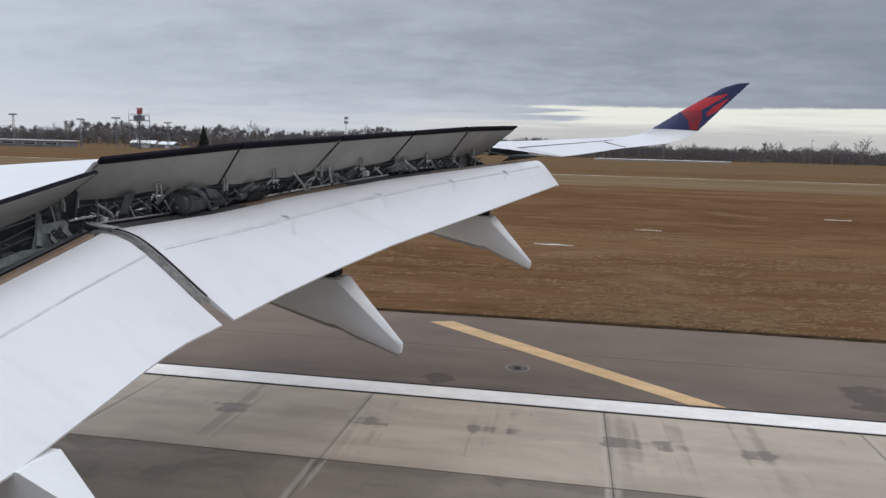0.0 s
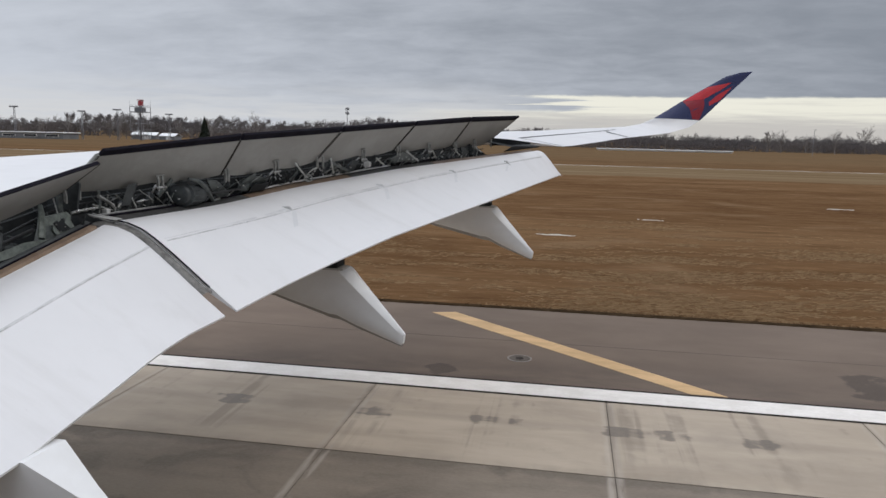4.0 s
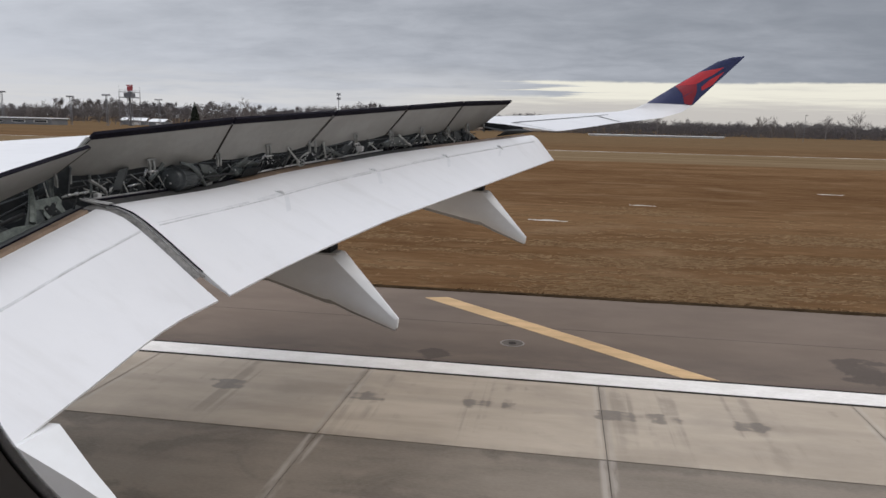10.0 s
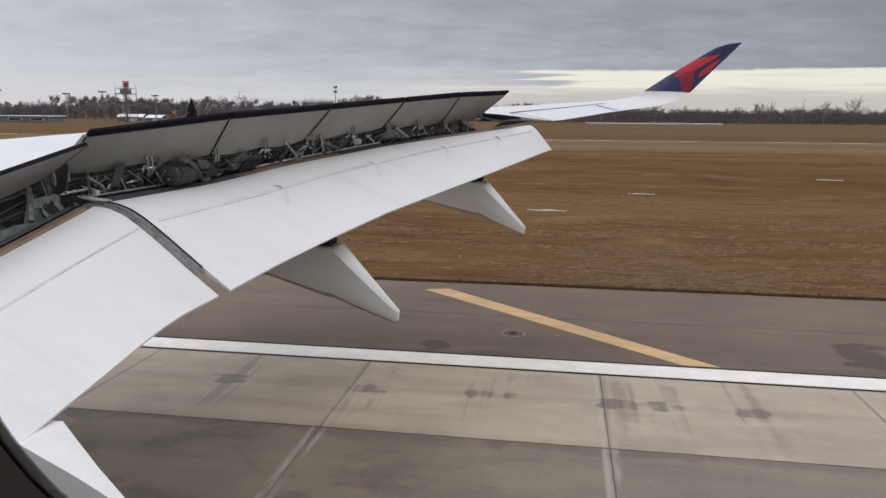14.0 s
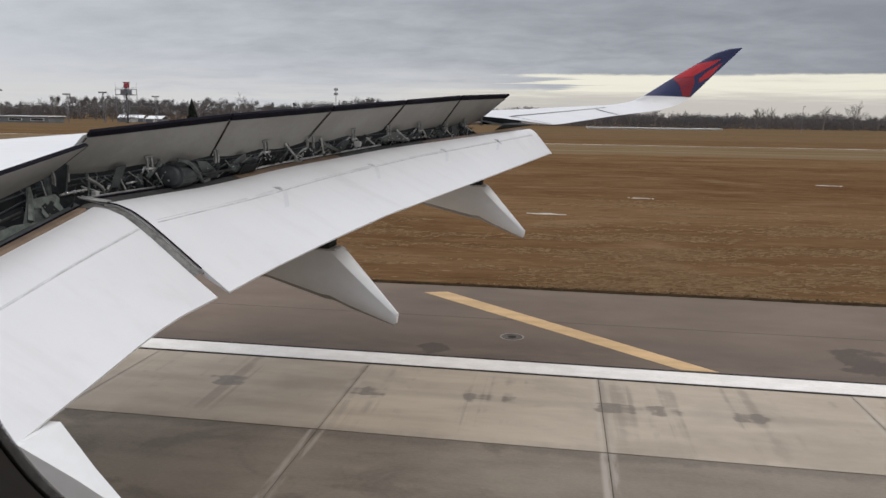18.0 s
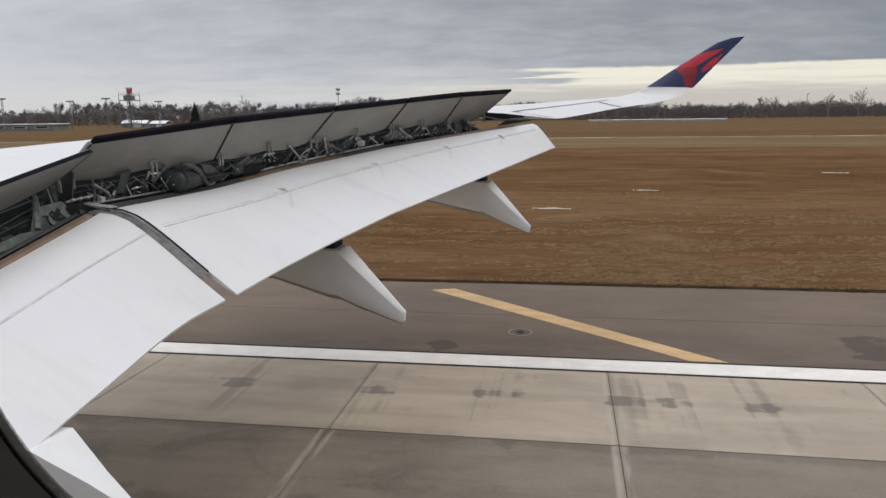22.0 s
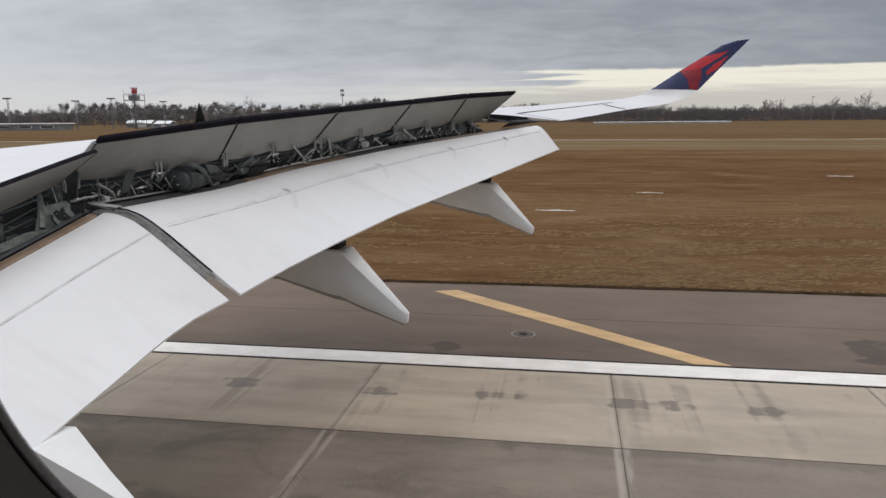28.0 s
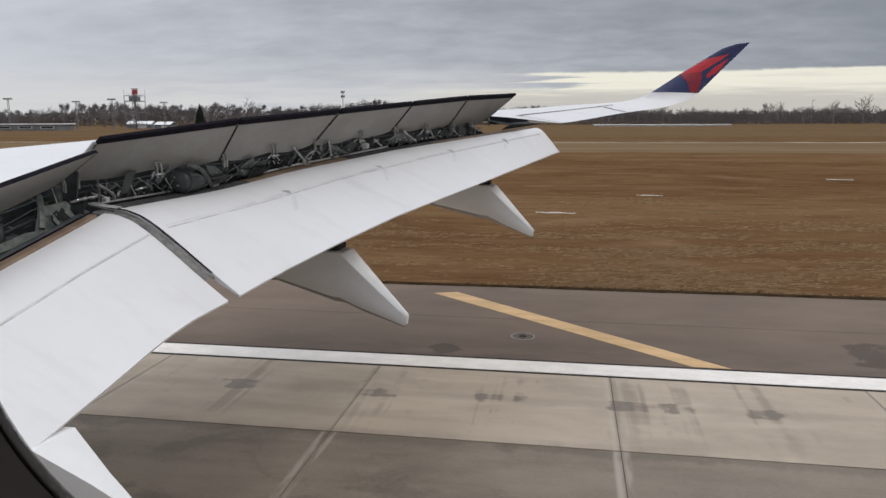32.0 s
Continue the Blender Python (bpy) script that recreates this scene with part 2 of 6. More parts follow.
    lower = math_node(tree, "MULTIPLY", math_node(tree, "MULTIPLY", range_node(tree, y, 12.4, 14.9), range_node(tree, y, 15.2, 15.8, 1.0, 0.0)), soft_runs)
    strip = math_node(tree, "MULTIPLY", range_node(tree, y, 15.1, 15.35), range_node(tree, y, 15.45, 15.7, 1.0, 0.0))
    c = mix_node(tree, math_node(tree, "MULTIPLY", strip, 0.16), c, (0.20, 0.165, 0.135))
    c = mix_node(tree, math_node(tree, "MULTIPLY", math_node(tree, "MAXIMUM", upper, lower), 0.40), c, (0.165, 0.135, 0.108))
    c = mix_node(tree, math_node(tree, "MULTIPLY", wet, 0.74), c, (0.130, 0.107, 0.087))
    c = mix_node(tree, range_node(tree, info, 0.0, 1.0, 0.0, 0.16, False), c, (0.14, 0.12, 0.10))
    c = mix_node(tree, range_node(tree, grain, 0.3, 0.7, 0.0, 0.16), c, (0.43, 0.38, 0.325))
    tree.links.new(c, shader.inputs["Base Color"])
    tree.links.new(math_node(tree, "SUBTRACT", 0.86, math_node(tree, "MULTIPLY", wet, 0.35)), shader.inputs["Roughness"])
    bump(tree, shader, grain, 0.35, 0.004)
    return m


def make_asphalt():
    m, tree, shader, place = material("shoulder_asphalt", 0.88)
    shader.inputs["Specular IOR Level"].default_value = 0.15
    streaks = noise_node(tree, scaled(tree, place, 0.30, 0.6, 1), 1.0, 8, 0.62, 0.3)
    blot = noise_node(tree, scaled(tree, place, 0.20, 0.36, 1, (7, 2, 0)), 1.0, 5, 0.6, 0.5)
    grain = noise_node(tree, scaled(tree, place, 6, 12, 1), 3.0, 6, 0.7)
    c = mix_node(tree, range_node(tree, streaks, 0.32, 0.68), (0.164, 0.123, 0.095), (0.198, 0.150, 0.117))
    split = tree.nodes.new("ShaderNodeSeparateXYZ")
    tree.links.new(place, split.inputs[0])
    dirt = math_node(tree, "MULTIPLY", range_node(tree, split.outputs[1], 18.3, 21.5, 1.0, 0.0), range_node(tree, blot, 0.30, 0.62))
    c = mix_node(tree, math_node(tree, "MULTIPLY", dirt, 0.55), c, (0.074, 0.059, 0.050))
    c = mix_node(tree, range_node(tree, blot, 0.70, 0.74, 0.0, 0.7), c, (0.048, 0.042, 0.040))
    edge = noise_node(tree, scaled(tree, place, 1.0, 1.3, 1, (2, 5, 0)), 1.3, 5, 0.6, 0.6)
    for cx, cy, size in ((7.9, 19.9, 0.95), (-3.2, 18.75, 0.5), (-26.0, 20.2, 1.1)):
        dx = math_node(tree, "SUBTRACT", split.outputs[0], cx)
        dy = math_node(tree, "MULTIPLY", math_node(tree, "SUBTRACT", split.outputs[1], cy), 0.75)
        d = math_node(tree, "SQRT", math_node(tree, "ADD", math_node(tree, "MULTIPLY", dx, dx), math_node(tree, "MULTIPLY", dy, dy)))
        d = math_node(tree, "ADD", d, math_node(tree, "MULTIPLY", math_node(tree, "SUBTRACT", edge, 0.5), 2.6 * size))
        c = mix_node(tree, range_node(tree, d, size * 0.55, size * 0.9, 0.62, 0.0), c, (0.052, 0.043, 0.038))
    c = mix_node(tree, range_node(tree, grain, 0.35, 0.7, 0.0, 0.22), c, (0.208, 0.167, 0.137))
    tree.links.new(c, shader.inputs["Base Color"])
    bump(tree, shader, grain, 0.4, 0.004)
    return m


def make_grass():
    m, tree, shader, place = material("winter_grass", 0.95)
    shader.inputs["Specular IOR Level"].default_value = 0.0
    split = tree.nodes.new("ShaderNodeSeparateXYZ")
    tree.links.new(place, split.inputs[0])
    y = split.outputs[1]
    bands = noise_node(tree, scaled(tree, place, 0.0030, 0.050, 1, (0.3, 0.2, 0)), 1.0, 5, 0.6)
    tufts = noise_node(tree, scaled(tree, place, 0.17, 0.85, 1), 1.0, 9, 0.72, 0.3)
    fine = noise_node(tree, scaled(tree, place, 0.75, 2.8, 1), 1.6, 9, 0.74)
    patch = noise_node(tree, scaled(tree, place, 0.09, 0.14, 1, (4, 2, 0)), 1.0, 6, 0.6, 0.6)
    straw = noise_node(tree, scaled(tree, place, 0.5, 2.0, 1, (9, 3, 0)), 2.0, 5, 0.65)
    near_edge = range_node(tree, y, 27.0, 36.0, 1.0, 0.0)
    c = mix_node(tree, range_node(tree, bands, 0.38, 0.62), (0.112, 0.060, 0.027), (0.160, 0.092, 0.044))
    c = mix_node(tree, range_node(tree, patch, 0.50, 0.68, 0.0, 0.6), c, (0.088, 0.047, 0.022))
    c = mix_node(tree, range_node(tree, patch, 0.48, 0.32, 0.0, 0.6), c, (0.205, 0.132, 0.073))
    c = mix_node(tree, range_node(tree, tufts, 0.46, 0.72, 0.0, 0.5), c, (0.226, 0.136, 0.068))
    c = mix_node(tree, range_node(tree, tufts, 0.47, 0.28, 0.0, 0.6), c, (0.066, 0.036, 0.017))
    c = mix_node(tree, range_node(tree, fine, 0.54, 0.76, 0.0, 0.55), c, (0.30, 0.195, 0.105))
    c = mix_node(tree, range_node(tree, fine, 0.47, 0.28, 0.0, 0.6), c, (0.056, 0.030, 0.014))
    c = mix_node(tree, math_node(tree, "MULTIPLY", range_node(tree, straw, 0.62, 0.70, 0.0, 0.75), math_node(tree, "ADD", 0.25, math_node(tree, "MULTIPLY", near_edge, 0.75))), c, (0.34, 0.25, 0.15))
    fleck = noise_node(tree, scaled(tree, place, 0.30, 1.7, 1, (1, 8, 0)), 1.0, 6, 0.7)
    c = mix_node(tree, range_node(tree, fleck, 0.57, 0.68, 0.0, 0.42), c, (0.255, 0.160, 0.085))
    c = mix_node(tree, range_node(tree, fleck, 0.42, 0.30, 0.0, 0.6), c, (0.055, 0.029, 0.014))
    far = range_node(tree, y, 120, 330)
    c = mix_node(tree, math_node(tree, "MULTIPLY", far, 0.55), c, (0.145, 0.104, 0.058))
    c = mix_node(tree, 1.0, c, (1.05, 1.045, 1.09), "MULTIPLY")
    tree.links.new(c, shader.inputs["Base Color"])
    bump(tree, shader, fine, 0.7, 0.05)
    return m


WHITE = make_paint()
CONCRETE, ASPHALT, GRASS = make_concrete(), make_asphalt(), make_grass()
SPOILER_GREY = plain("spoiler_underside_grey", (0.282, 0.273, 0.250), (0.345, 0.336, 0.312), 0.6, 0, 1.4, 0.001, gloss=0.3)
EDGE_BLACK = plain("black_rubber_seal", (0.006, 0.005, 0.009), (0.011, 0.009, 0.015), 0.8, gloss=0.12)
SEAL_DARK = plain("dark_end_seal", (0.035, 0.033, 0.032), (0.075, 0.072, 0.068), 0.6)
GAP_BROWN = plain("brown_gap_seal", (0.022, 0.018, 0.015), (0.045, 0.037, 0.031), 0.8, gloss=0.15)
# the brown picked up from the grass is painted into the flap nose
NOSE = plain("grass_tinted_nose", (0.20, 0.132, 0.088), (0.29, 0.205, 0.140), 0.5, 0.1, 2.2, 0.0, (1, 3, 1))
NOSE_BROWN = plain("dim_grass_tinted_nose", (0.115, 0.082, 0.066), (0.19, 0.142, 0.115), 0.55, 0.1, 2.2, 0.0, (1, 3, 1))
SEAL_GREY = plain("grey_seal", (0.17, 0.166, 0.158), (0.37, 0.362, 0.348), 0.5, 0.1, 5)
GAP_GREY = plain("dark_grey_rubbing_seal", (0.115, 0.108, 0.100), (0.30, 0.288, 0.27), 0.6, 0, 6, gloss=0.3)
LIP = plain("pale_lip_panel", (0.42, 0.41, 0.39), (0.55, 0.54, 0.52), 0.5, 0, 5)
PALE_LIP = plain("white_lip_strip", (0.66, 0.65, 0.63), (0.78, 0.77, 0.75), 0.5, 0, 5)
STEP_SHADE = plain("step_shading_grey", (0.60, 0.59, 0.585), (0.735, 0.725, 0.72), 0.5, 0, 1.6)
FAINT_SEAM = plain("faint_panel_joint", (0.675, 0.665, 0.665), (0.735, 0.73, 0.73), 0.5, 0, 2.5)
SEAM = plain("panel_seam", (0.45, 0.44, 0.43), (0.735, 0.73, 0.73), 0.5, 0, 3.5)
FAIRING = plain("fairing_paint", (0.84, 0.835, 0.825), (0.79, 0.78, 0.765), 0.45, 0, 0.9, 0, (1, 1, 1.6))
BELLY_SHADE = plain("belly_shade_grey", (0.30, 0.285, 0.268), (0.40, 0.382, 0.36), 0.5, 0, 1.2, 0, (1, 1, 1.6))
BAY = plain("bay_primer", (0.027, 0.031, 0.033), (0.064, 0.070, 0.070), 0.55, 0, 4, 0.002)
# near-black copy of the primer paints deep shade into the bay
BAY_DARK = plain("bay_painted_shade", (0.006, 0.007, 0.008), (0.014, 0.016, 0.017), 0.8, 0, 5)
HARDWARE = plain("primed_fitting", (0.29, 0.295, 0.275), (0.50, 0.50, 0.47), 0.42, 0.15, 9)
LUG = plain("primed_hinge_lug", (0.17, 0.172, 0.160), (0.33, 0.33, 0.31), 0.45, 0.1, 14)
PEDESTAL = plain("green_primed_pedestal", (0.105, 0.122, 0.108), (0.220, 0.243, 0.218), 0.45, 0.1, 12)
CASTING = plain("green_primed_casting", (0.052, 0.060, 0.058), (0.150, 0.164, 0.154), 0.42, 0.15, 9)
STEEL = plain("bright_steel", (0.42, 0.42, 0.42), (0.58, 0.57, 0.56), 0.3, 0.9, 12)
HOSE = plain("black_hose", (0.012, 0.012, 0.013), (0.03, 0.03, 0.03), 0.45)
NAVY = plain("navy_paint", (0.024, 0.031, 0.098), (0.034, 0.042, 0.120), 0.35, 0, 2)
RED = plain("red_paint", (0.60, 0.034, 0.045), (0.50, 0.028, 0.040), 0.35, 0, 2)
DARK_RED = plain("dark_red_paint", (0.32, 0.020, 0.035), (0.25, 0.018, 0.030), 0.35, 0, 2)
LINE_WHITE = plain("white_runway_paint", (0.88, 0.83, 0.775), (0.76, 0.71, 0.65), 0.8, 0, 2.0, 0.001, (0.8, 1.3, 1), 0.12)
LINE_YELLOW = plain("yellow_runway_paint", (0.70, 0.47, 0.255), (0.56, 0.375, 0.20), 0.8, 0, 1.1, 0.001, (0.5, 2, 1), 0.12)
LINE_BLACK = plain("black_runway_border", (0.026, 0.021, 0.018), (0.048, 0.040, 0.034), 0.9, 0, 2, gloss=0.1)
LINE_GREY = plain("grey_mortar", (0.10, 0.085, 0.072), (0.15, 0.127, 0.109), 0.85, 0, 3, gloss=0.1)
SEALANT = plain("joint_sealant", (0.065, 0.053, 0.043), (0.14, 0.117, 0.096), 0.85, 0, 2, gloss=0.1)
SOIL = plain("soil_lip", (0.030, 0.020, 0.012), (0.060, 0.039, 0.022), 0.95, 0, 2, gloss=0.0)
DRY_BAND = plain("dry_mown_grass", (0.232, 0.166, 0.101), (0.146, 0.097, 0.052), 0.95, 0, 0.13, 0, (0.06, 1, 1), 0.0)
ASPHALT_PALE = plain("pale_mortar", (0.24, 0.215, 0.19), (0.30, 0.27, 0.24), 0.85, 0, 4, gloss=0.12)
TAXIWAY = plain("pale_taxiway", (0.30, 0.26, 0.21), (0.66, 0.61, 0.55), 0.9, 0, 0.02, gloss=0.1)
SNOW = plain("old_snow", (0.62, 0.58, 0.52), (0.40, 0.35, 0.28), 0.7, 0, 1.5, 0.02)
# distance haze is mixed into the twig colour as a paler tone
BARK = plain("hazed_twigs", (0.165, 0.150, 0.142), (0.235, 0.214, 0.202), 0.95, 0, 0.05)


def make_brush():
    m, tree, shader, place = material("hazed_brush", 0.95)
    shader.inputs["Specular IOR Level"].default_value = 0.0
    isl = tree.nodes.new("ShaderNodeNewGeometry").outputs["Random Per Island"]
    tone = noise_node(tree, scaled(tree, place, 0.02, 0.02, 0.05), 1.0, 4, 0.6)
    # clump tones are lifted to carry the haze over the far belt
    c = mix_node(tree, isl, (0.130, 0.118, 0.120), (0.176, 0.161, 0.160))
    c = mix_node(tree, range_node(tree, tone, 0.40, 0.64, 0.0, 0.55), c, (0.205, 0.182, 0.168))
    tree.links.new(c, shader.inputs["Base Color"])
    return m


BRUSH = make_brush()
NEEDLES = plain("conifer_needles", (0.020, 0.030, 0.020), (0.035, 0.045, 0.028), 0.9, 0, 0.5)
# grey of the far steelwork is lightened to paint haze
TOWER_STEEL = plain("hazed_steel", (0.19, 0.19, 0.20), (0.26, 0.26, 0.27), 0.6, 0.3, 0.4)
TOWER_RED = plain("tower_red", (0.42, 0.045, 0.05), (0.30, 0.035, 0.04), 0.6, 0, 0.4)
ROOF_WHITE = plain("pale_roof", (0.62, 0.61, 0.59), (0.74, 0.73, 0.71), 0.7, 0, 0.1)
SHED_WHITE = plain("white_cladding", (0.80, 0.80, 0.79), (0.88, 0.88, 0.87), 0.6, 0, 0.2)
SHED_WALL = plain("grey_cladding", (0.15, 0.155, 0.165), (0.22, 0.225, 0.235), 0.7, 0, 0.2)
GLASS_DARK = plain("dark_window", (0.03, 0.035, 0.04), (0.05, 0.055, 0.06), 0.15, 0, 0.5)
BEZEL = plain("dark_window_bezel", (0.028, 0.023, 0.019), (0.042, 0.036, 0.031), 0.8, 0, 20, gloss=0.2)
LINER = plain("cabin_liner", (0.50, 0.50, 0.49), (0.58, 0.58, 0.57), 0.6, 0, 10)


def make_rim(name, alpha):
    """See-through dark tone for rings added to soften the window's edge."""
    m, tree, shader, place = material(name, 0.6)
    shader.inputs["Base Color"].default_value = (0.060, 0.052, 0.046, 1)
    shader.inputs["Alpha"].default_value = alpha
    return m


EDGE_BLUR = make_rim("pane_gasket", 0.26)

# ---------------------------------------------------------------- helpers for meshes


def mesh_of(name, verts, faces, mat, smooth=False):
    me = bpy.data.meshes.new(name)
    me.from_pydata([tuple(v) for v in verts], [], [tuple(f) for f in faces])
    me.materials.append(mat)
    if smooth:
        me.polygons.foreach_set("use_smooth", [True] * len(me.polygons))
    me.update()
    return me


def from_bm(name, bm, mat, smooth=False):
    bmesh.ops.recalc_face_normals(bm, faces=bm.faces)
    me = bpy.data.meshes.new(name)
    bm.to_mesh(me)
    bm.free()
    me.materials.append(mat)
    if smooth:
        me.polygons.foreach_set("use_smooth", [True] * len(me.polygons))
    return me


def part(name, data, parent, label="", m=None):
    """Links a mesh as one object under a thing or a part."""
    ob = new(name, data)
    ob.parent = parent
    if m is not None:
        ob.matrix_local = m
    if label:
        tagged(ob, label)
    return ob


def empty(name, x=0.0, y=0.0, z=0.0):
    ob = new(name)
    ob.location = (x, y, z)
    return ob


def box_bm(sx, sy, sz, bevel=0.0, at=(0, 0, 0)):
    bm = bmesh.new()
    bmesh.ops.create_cube(bm, size=1, matrix=Matrix.Translation(at) @ Matrix.Diagonal((sx, sy, sz, 1)))
    if bevel:
        bmesh.ops.bevel(bm, geom=bm.edges[:], offset=bevel, segments=2, affect="EDGES", profile=0.6)
    return bm


def box_mesh(name, sx, sy, sz, mat, bevel=0.0, at=(0, 0, 0)):
    return from_bm(name, box_bm(sx, sy, sz, bevel, at), mat)


def tube(name, points, radius, mat, sides=8):
    """A round bar swept along points, with closed ends; radius may be one per point."""
    pts = [Vector(p) for p in points]
    radii = radius if isinstance(radius, (list, tuple)) else [radius] * len(pts)
    verts, faces = [], []
    for i, (p, r) in enumerate(zip(pts, radii)):
        d = (pts[min(i + 1, len(pts) - 1)] - pts[max(i - 1, 0)]).normalized()
        a = d.orthogonal().normalized() if i == 0 else (a - d * a.dot(d)).normalized()
        b = d.cross(a)
        for k in range(sides):
            t = 2 * math.pi * k / sides
            verts.append(p + (a * math.cos(t) + b * math.sin(t)) * r)
    for i in range(len(pts) - 1):
        for k in range(sides):
            faces.append((i * sides + k, i * sides + (k + 1) % sides, (i + 1) * sides + (k + 1) % sides, (i + 1) * sides + k))
    faces.append(tuple(range(sides))[::-1])
    faces.append(tuple((len(pts) - 1) * sides + k for k in range(sides)))
    return mesh_of(name, verts, faces, mat, sides > 6)


def loft(name, sections, mat, closed=True, smooth=True, caps=True):
    """A skin over sections of equal length; closed joins each section's ends and caps the two end sections."""
    n = len(sections[0])
    verts = [v for s in sections for v in s]
    faces = []
    for i in range(len(sections) - 1):
        for k in range(n if closed else n - 1):
            a, b = i * n + k, i * n + (k + 1) % n
            faces.append((a, b, b + n, a + n))
    if closed and caps:
        faces += [tuple(range(n))[::-1], tuple((len(sections) - 1) * n + k for k in range(n))]
    bm = bmesh.new()
    made = [bm.verts.new(v) for v in verts]
    for f in faces:
        if len(set(f)) > 2:
            try:
                bm.faces.new([made[k] for k in f])
            except ValueError:
                pass
    bmesh.ops.remove_doubles(bm, verts=bm.verts, dist=1e-5)
    for e in bm.edges:
        if len(e.link_faces) == 2 and e.calc_face_angle(0) > radians(35):
            e.smooth = False
    me = from_bm(name, bm, mat, smooth)
    return me


def steps(a, b, n):
    return [a + (b - a) * k / n for k in range(n + 1)]


def interp(v, xs, ys):
    return float(np.interp(v, xs, ys))


# ---------------------------------------------------------------- the ground
RUNWAY_EDGE, GRASS_EDGE = 18.16, 26.28   # distances out from the cabin window
SLAB = 5.62

g = 4800.0
bm = bmesh.new()
bmesh.ops.create_grid(bm, x_segments=8, y_segments=8, size=g)
ground = tagged(new("ground", from_bm("ground", bm, GRASS)), "flat airfield of brown dormant winter grass", "ground", kind="structure")
ground.location = (0, 0, -0.06)

shoulder = tagged(new("shoulder_pavement", box_mesh("shoulder_pavement", 3000, GRASS_EDGE - RUNWAY_EDGE, 0.3, ASPHALT, 0, (0, (GRASS_EDGE + RUNWAY_EDGE) / 2, -0.15))), "dark grey asphalt runway shoulder beside the grass", "pavement", kind="structure")
bed = tagged(new("runway_bed", box_mesh("runway_bed", 3000, RUNWAY_EDGE + 30, 0.3, SEALANT, 0, (0, (RUNWAY_EDGE - 30) / 2, -0.162))), "dark sealant bed below the concrete runway slabs", "runway", kind="structure")

# uneven lip of soil and turf where the grass meets the asphalt
rng = np.random.default_rng(4)
xs = np.arange(-60, 90, 0.12)
edge_w = 0.05 + 0.06 * rng.random(len(xs)) + 0.03 * np.sin(xs * 0.8)
v, f = [], []
for i, x in enumerate(xs):
    v += [(x, GRASS_EDGE - edge_w[i], 0.004), (x, GRASS_EDGE - edge_w[i] * 0.3, 0.025 + 0.03 * rng.random()), (x, GRASS_EDGE + 0.25, 0.03), (x, GRASS_EDGE + 0.5, -0.08)]
    if i:
        for k in range(3):
            f.append(((i - 1) * 4 + k, i * 4 + k, i * 4 + k + 1, (i - 1) * 4 + k + 1))
tagged(new("turf_lip", mesh_of("turf_lip", v, f, SOIL)), "dark ragged lip of soil along the asphalt shoulder", "turf edge", kind="structure")


def grass_tufts():
    """Dead grass: upright blades along the shoulder, and blades laid flat by the wash of passing aircraft farther in."""
    n, m = 16000, 120000
    y = np.concatenate([GRASS_EDGE - 0.05 + 0.8 * rng.random(n) ** 1.5, GRASS_EDGE + 0.3 + 36 * rng.random(m) ** 1.35])
    x = np.concatenate([(rng.random(n) - 0.42) * 60, -24 + 72 * rng.random(m)])
    n += m
    patch = np.array([noise.noise((a * 0.10, b * 0.45, 0)) + 0.6 * noise.noise((a * 0.5, b * 1.4, 3)) for a, b in zip(x, y)])
    keep = patch * 1.5 + rng.random(n) > np.where(y > GRASS_EDGE + 0.8, 0.62 + 0.022 * (y - GRASS_EDGE), 0.2)
    x, y = x[keep], y[keep]
    n = len(x)
    laid = y > GRASS_EDGE + 0.8
    h = (0.03 + 0.05 * rng.random(n)) * np.where(laid, 0.8, 1.0)
    a = rng.random(n) * math.pi
    w = np.where(laid, 0.012 + 0.022 * rng.random(n), 0.02 + 0.04 * rng.random(n))
    bx, by = np.where(laid, 0.3 * w, np.cos(a) * w), np.where(laid, w, np.sin(a) * w)
    lean_x = np.where(laid, (0.14 + 0.46 * rng.random(n) ** 2) * np.where(rng.random(n) < 0.25, -1, 1), (rng.random(n) - 0.5) * 0.30)
    lean_y = (rng.random(n) - 0.5) * np.where(laid, 0.16, 0.30)
    v = np.zeros((n, 3, 3))
    v[:, 0] = np.stack([x - bx, y - by, np.full(n, -0.07)], 1)
    v[:, 1] = np.stack([x + bx, y + by, np.full(n, -0.035)], 1)
    v[:, 2] = np.stack([x + lean_x, y + lean_y, h - 0.06], 1)
    return mesh_of("grass_blades", v.reshape(-1, 3), np.arange(n * 3).reshape(-1, 3), STRAW)


def make_straw():
    m, tree, shader, place = material("dead_grass_blades", 0.95)
    shader.inputs["Specular IOR Level"].default_value = 0.0
    isl = tree.nodes.new("ShaderNodeNewGeometry").outputs["Random Per Island"]
    c = mix_node(tree, range_node(tree, isl, 0.0, 1.0, 0, 1, False), (0.148, 0.089, 0.045), (0.272, 0.176, 0.096))
    tree.links.new(c, shader.inputs["Base Color"])
    return m


STRAW = make_straw()
tagged(new("grass_blades", grass_tufts()), "short dead straw-coloured grass on the airfield", "grass", kind="stuff")

tagged(new("asphalt_joint", box_mesh("asphalt_joint", 3000, 0.018, 0.004, LINE_GREY, 0, (0, 22.0, 0.003))), "dark sealed joint along the asphalt shoulder", "pavement joint", kind="structure")

# paint on the pavement
line = tagged(empty("runway_edge_line", 0, 0, 0), "worn white runway edge line with thin black borders", "road marking", kind="structure")
part("white_stripe", box_mesh("white_stripe", 3000, 0.80, 0.006, LINE_WHITE, 0, (0, 17.66, 0.005)), line)
for yy, ww in ((17.20, 0.11), (18.12, 0.10)):
    part("black_border", box_mesh("black_border", 3000, ww, 0.005, LINE_BLACK, 0, (0, yy, 0.0045)), line)


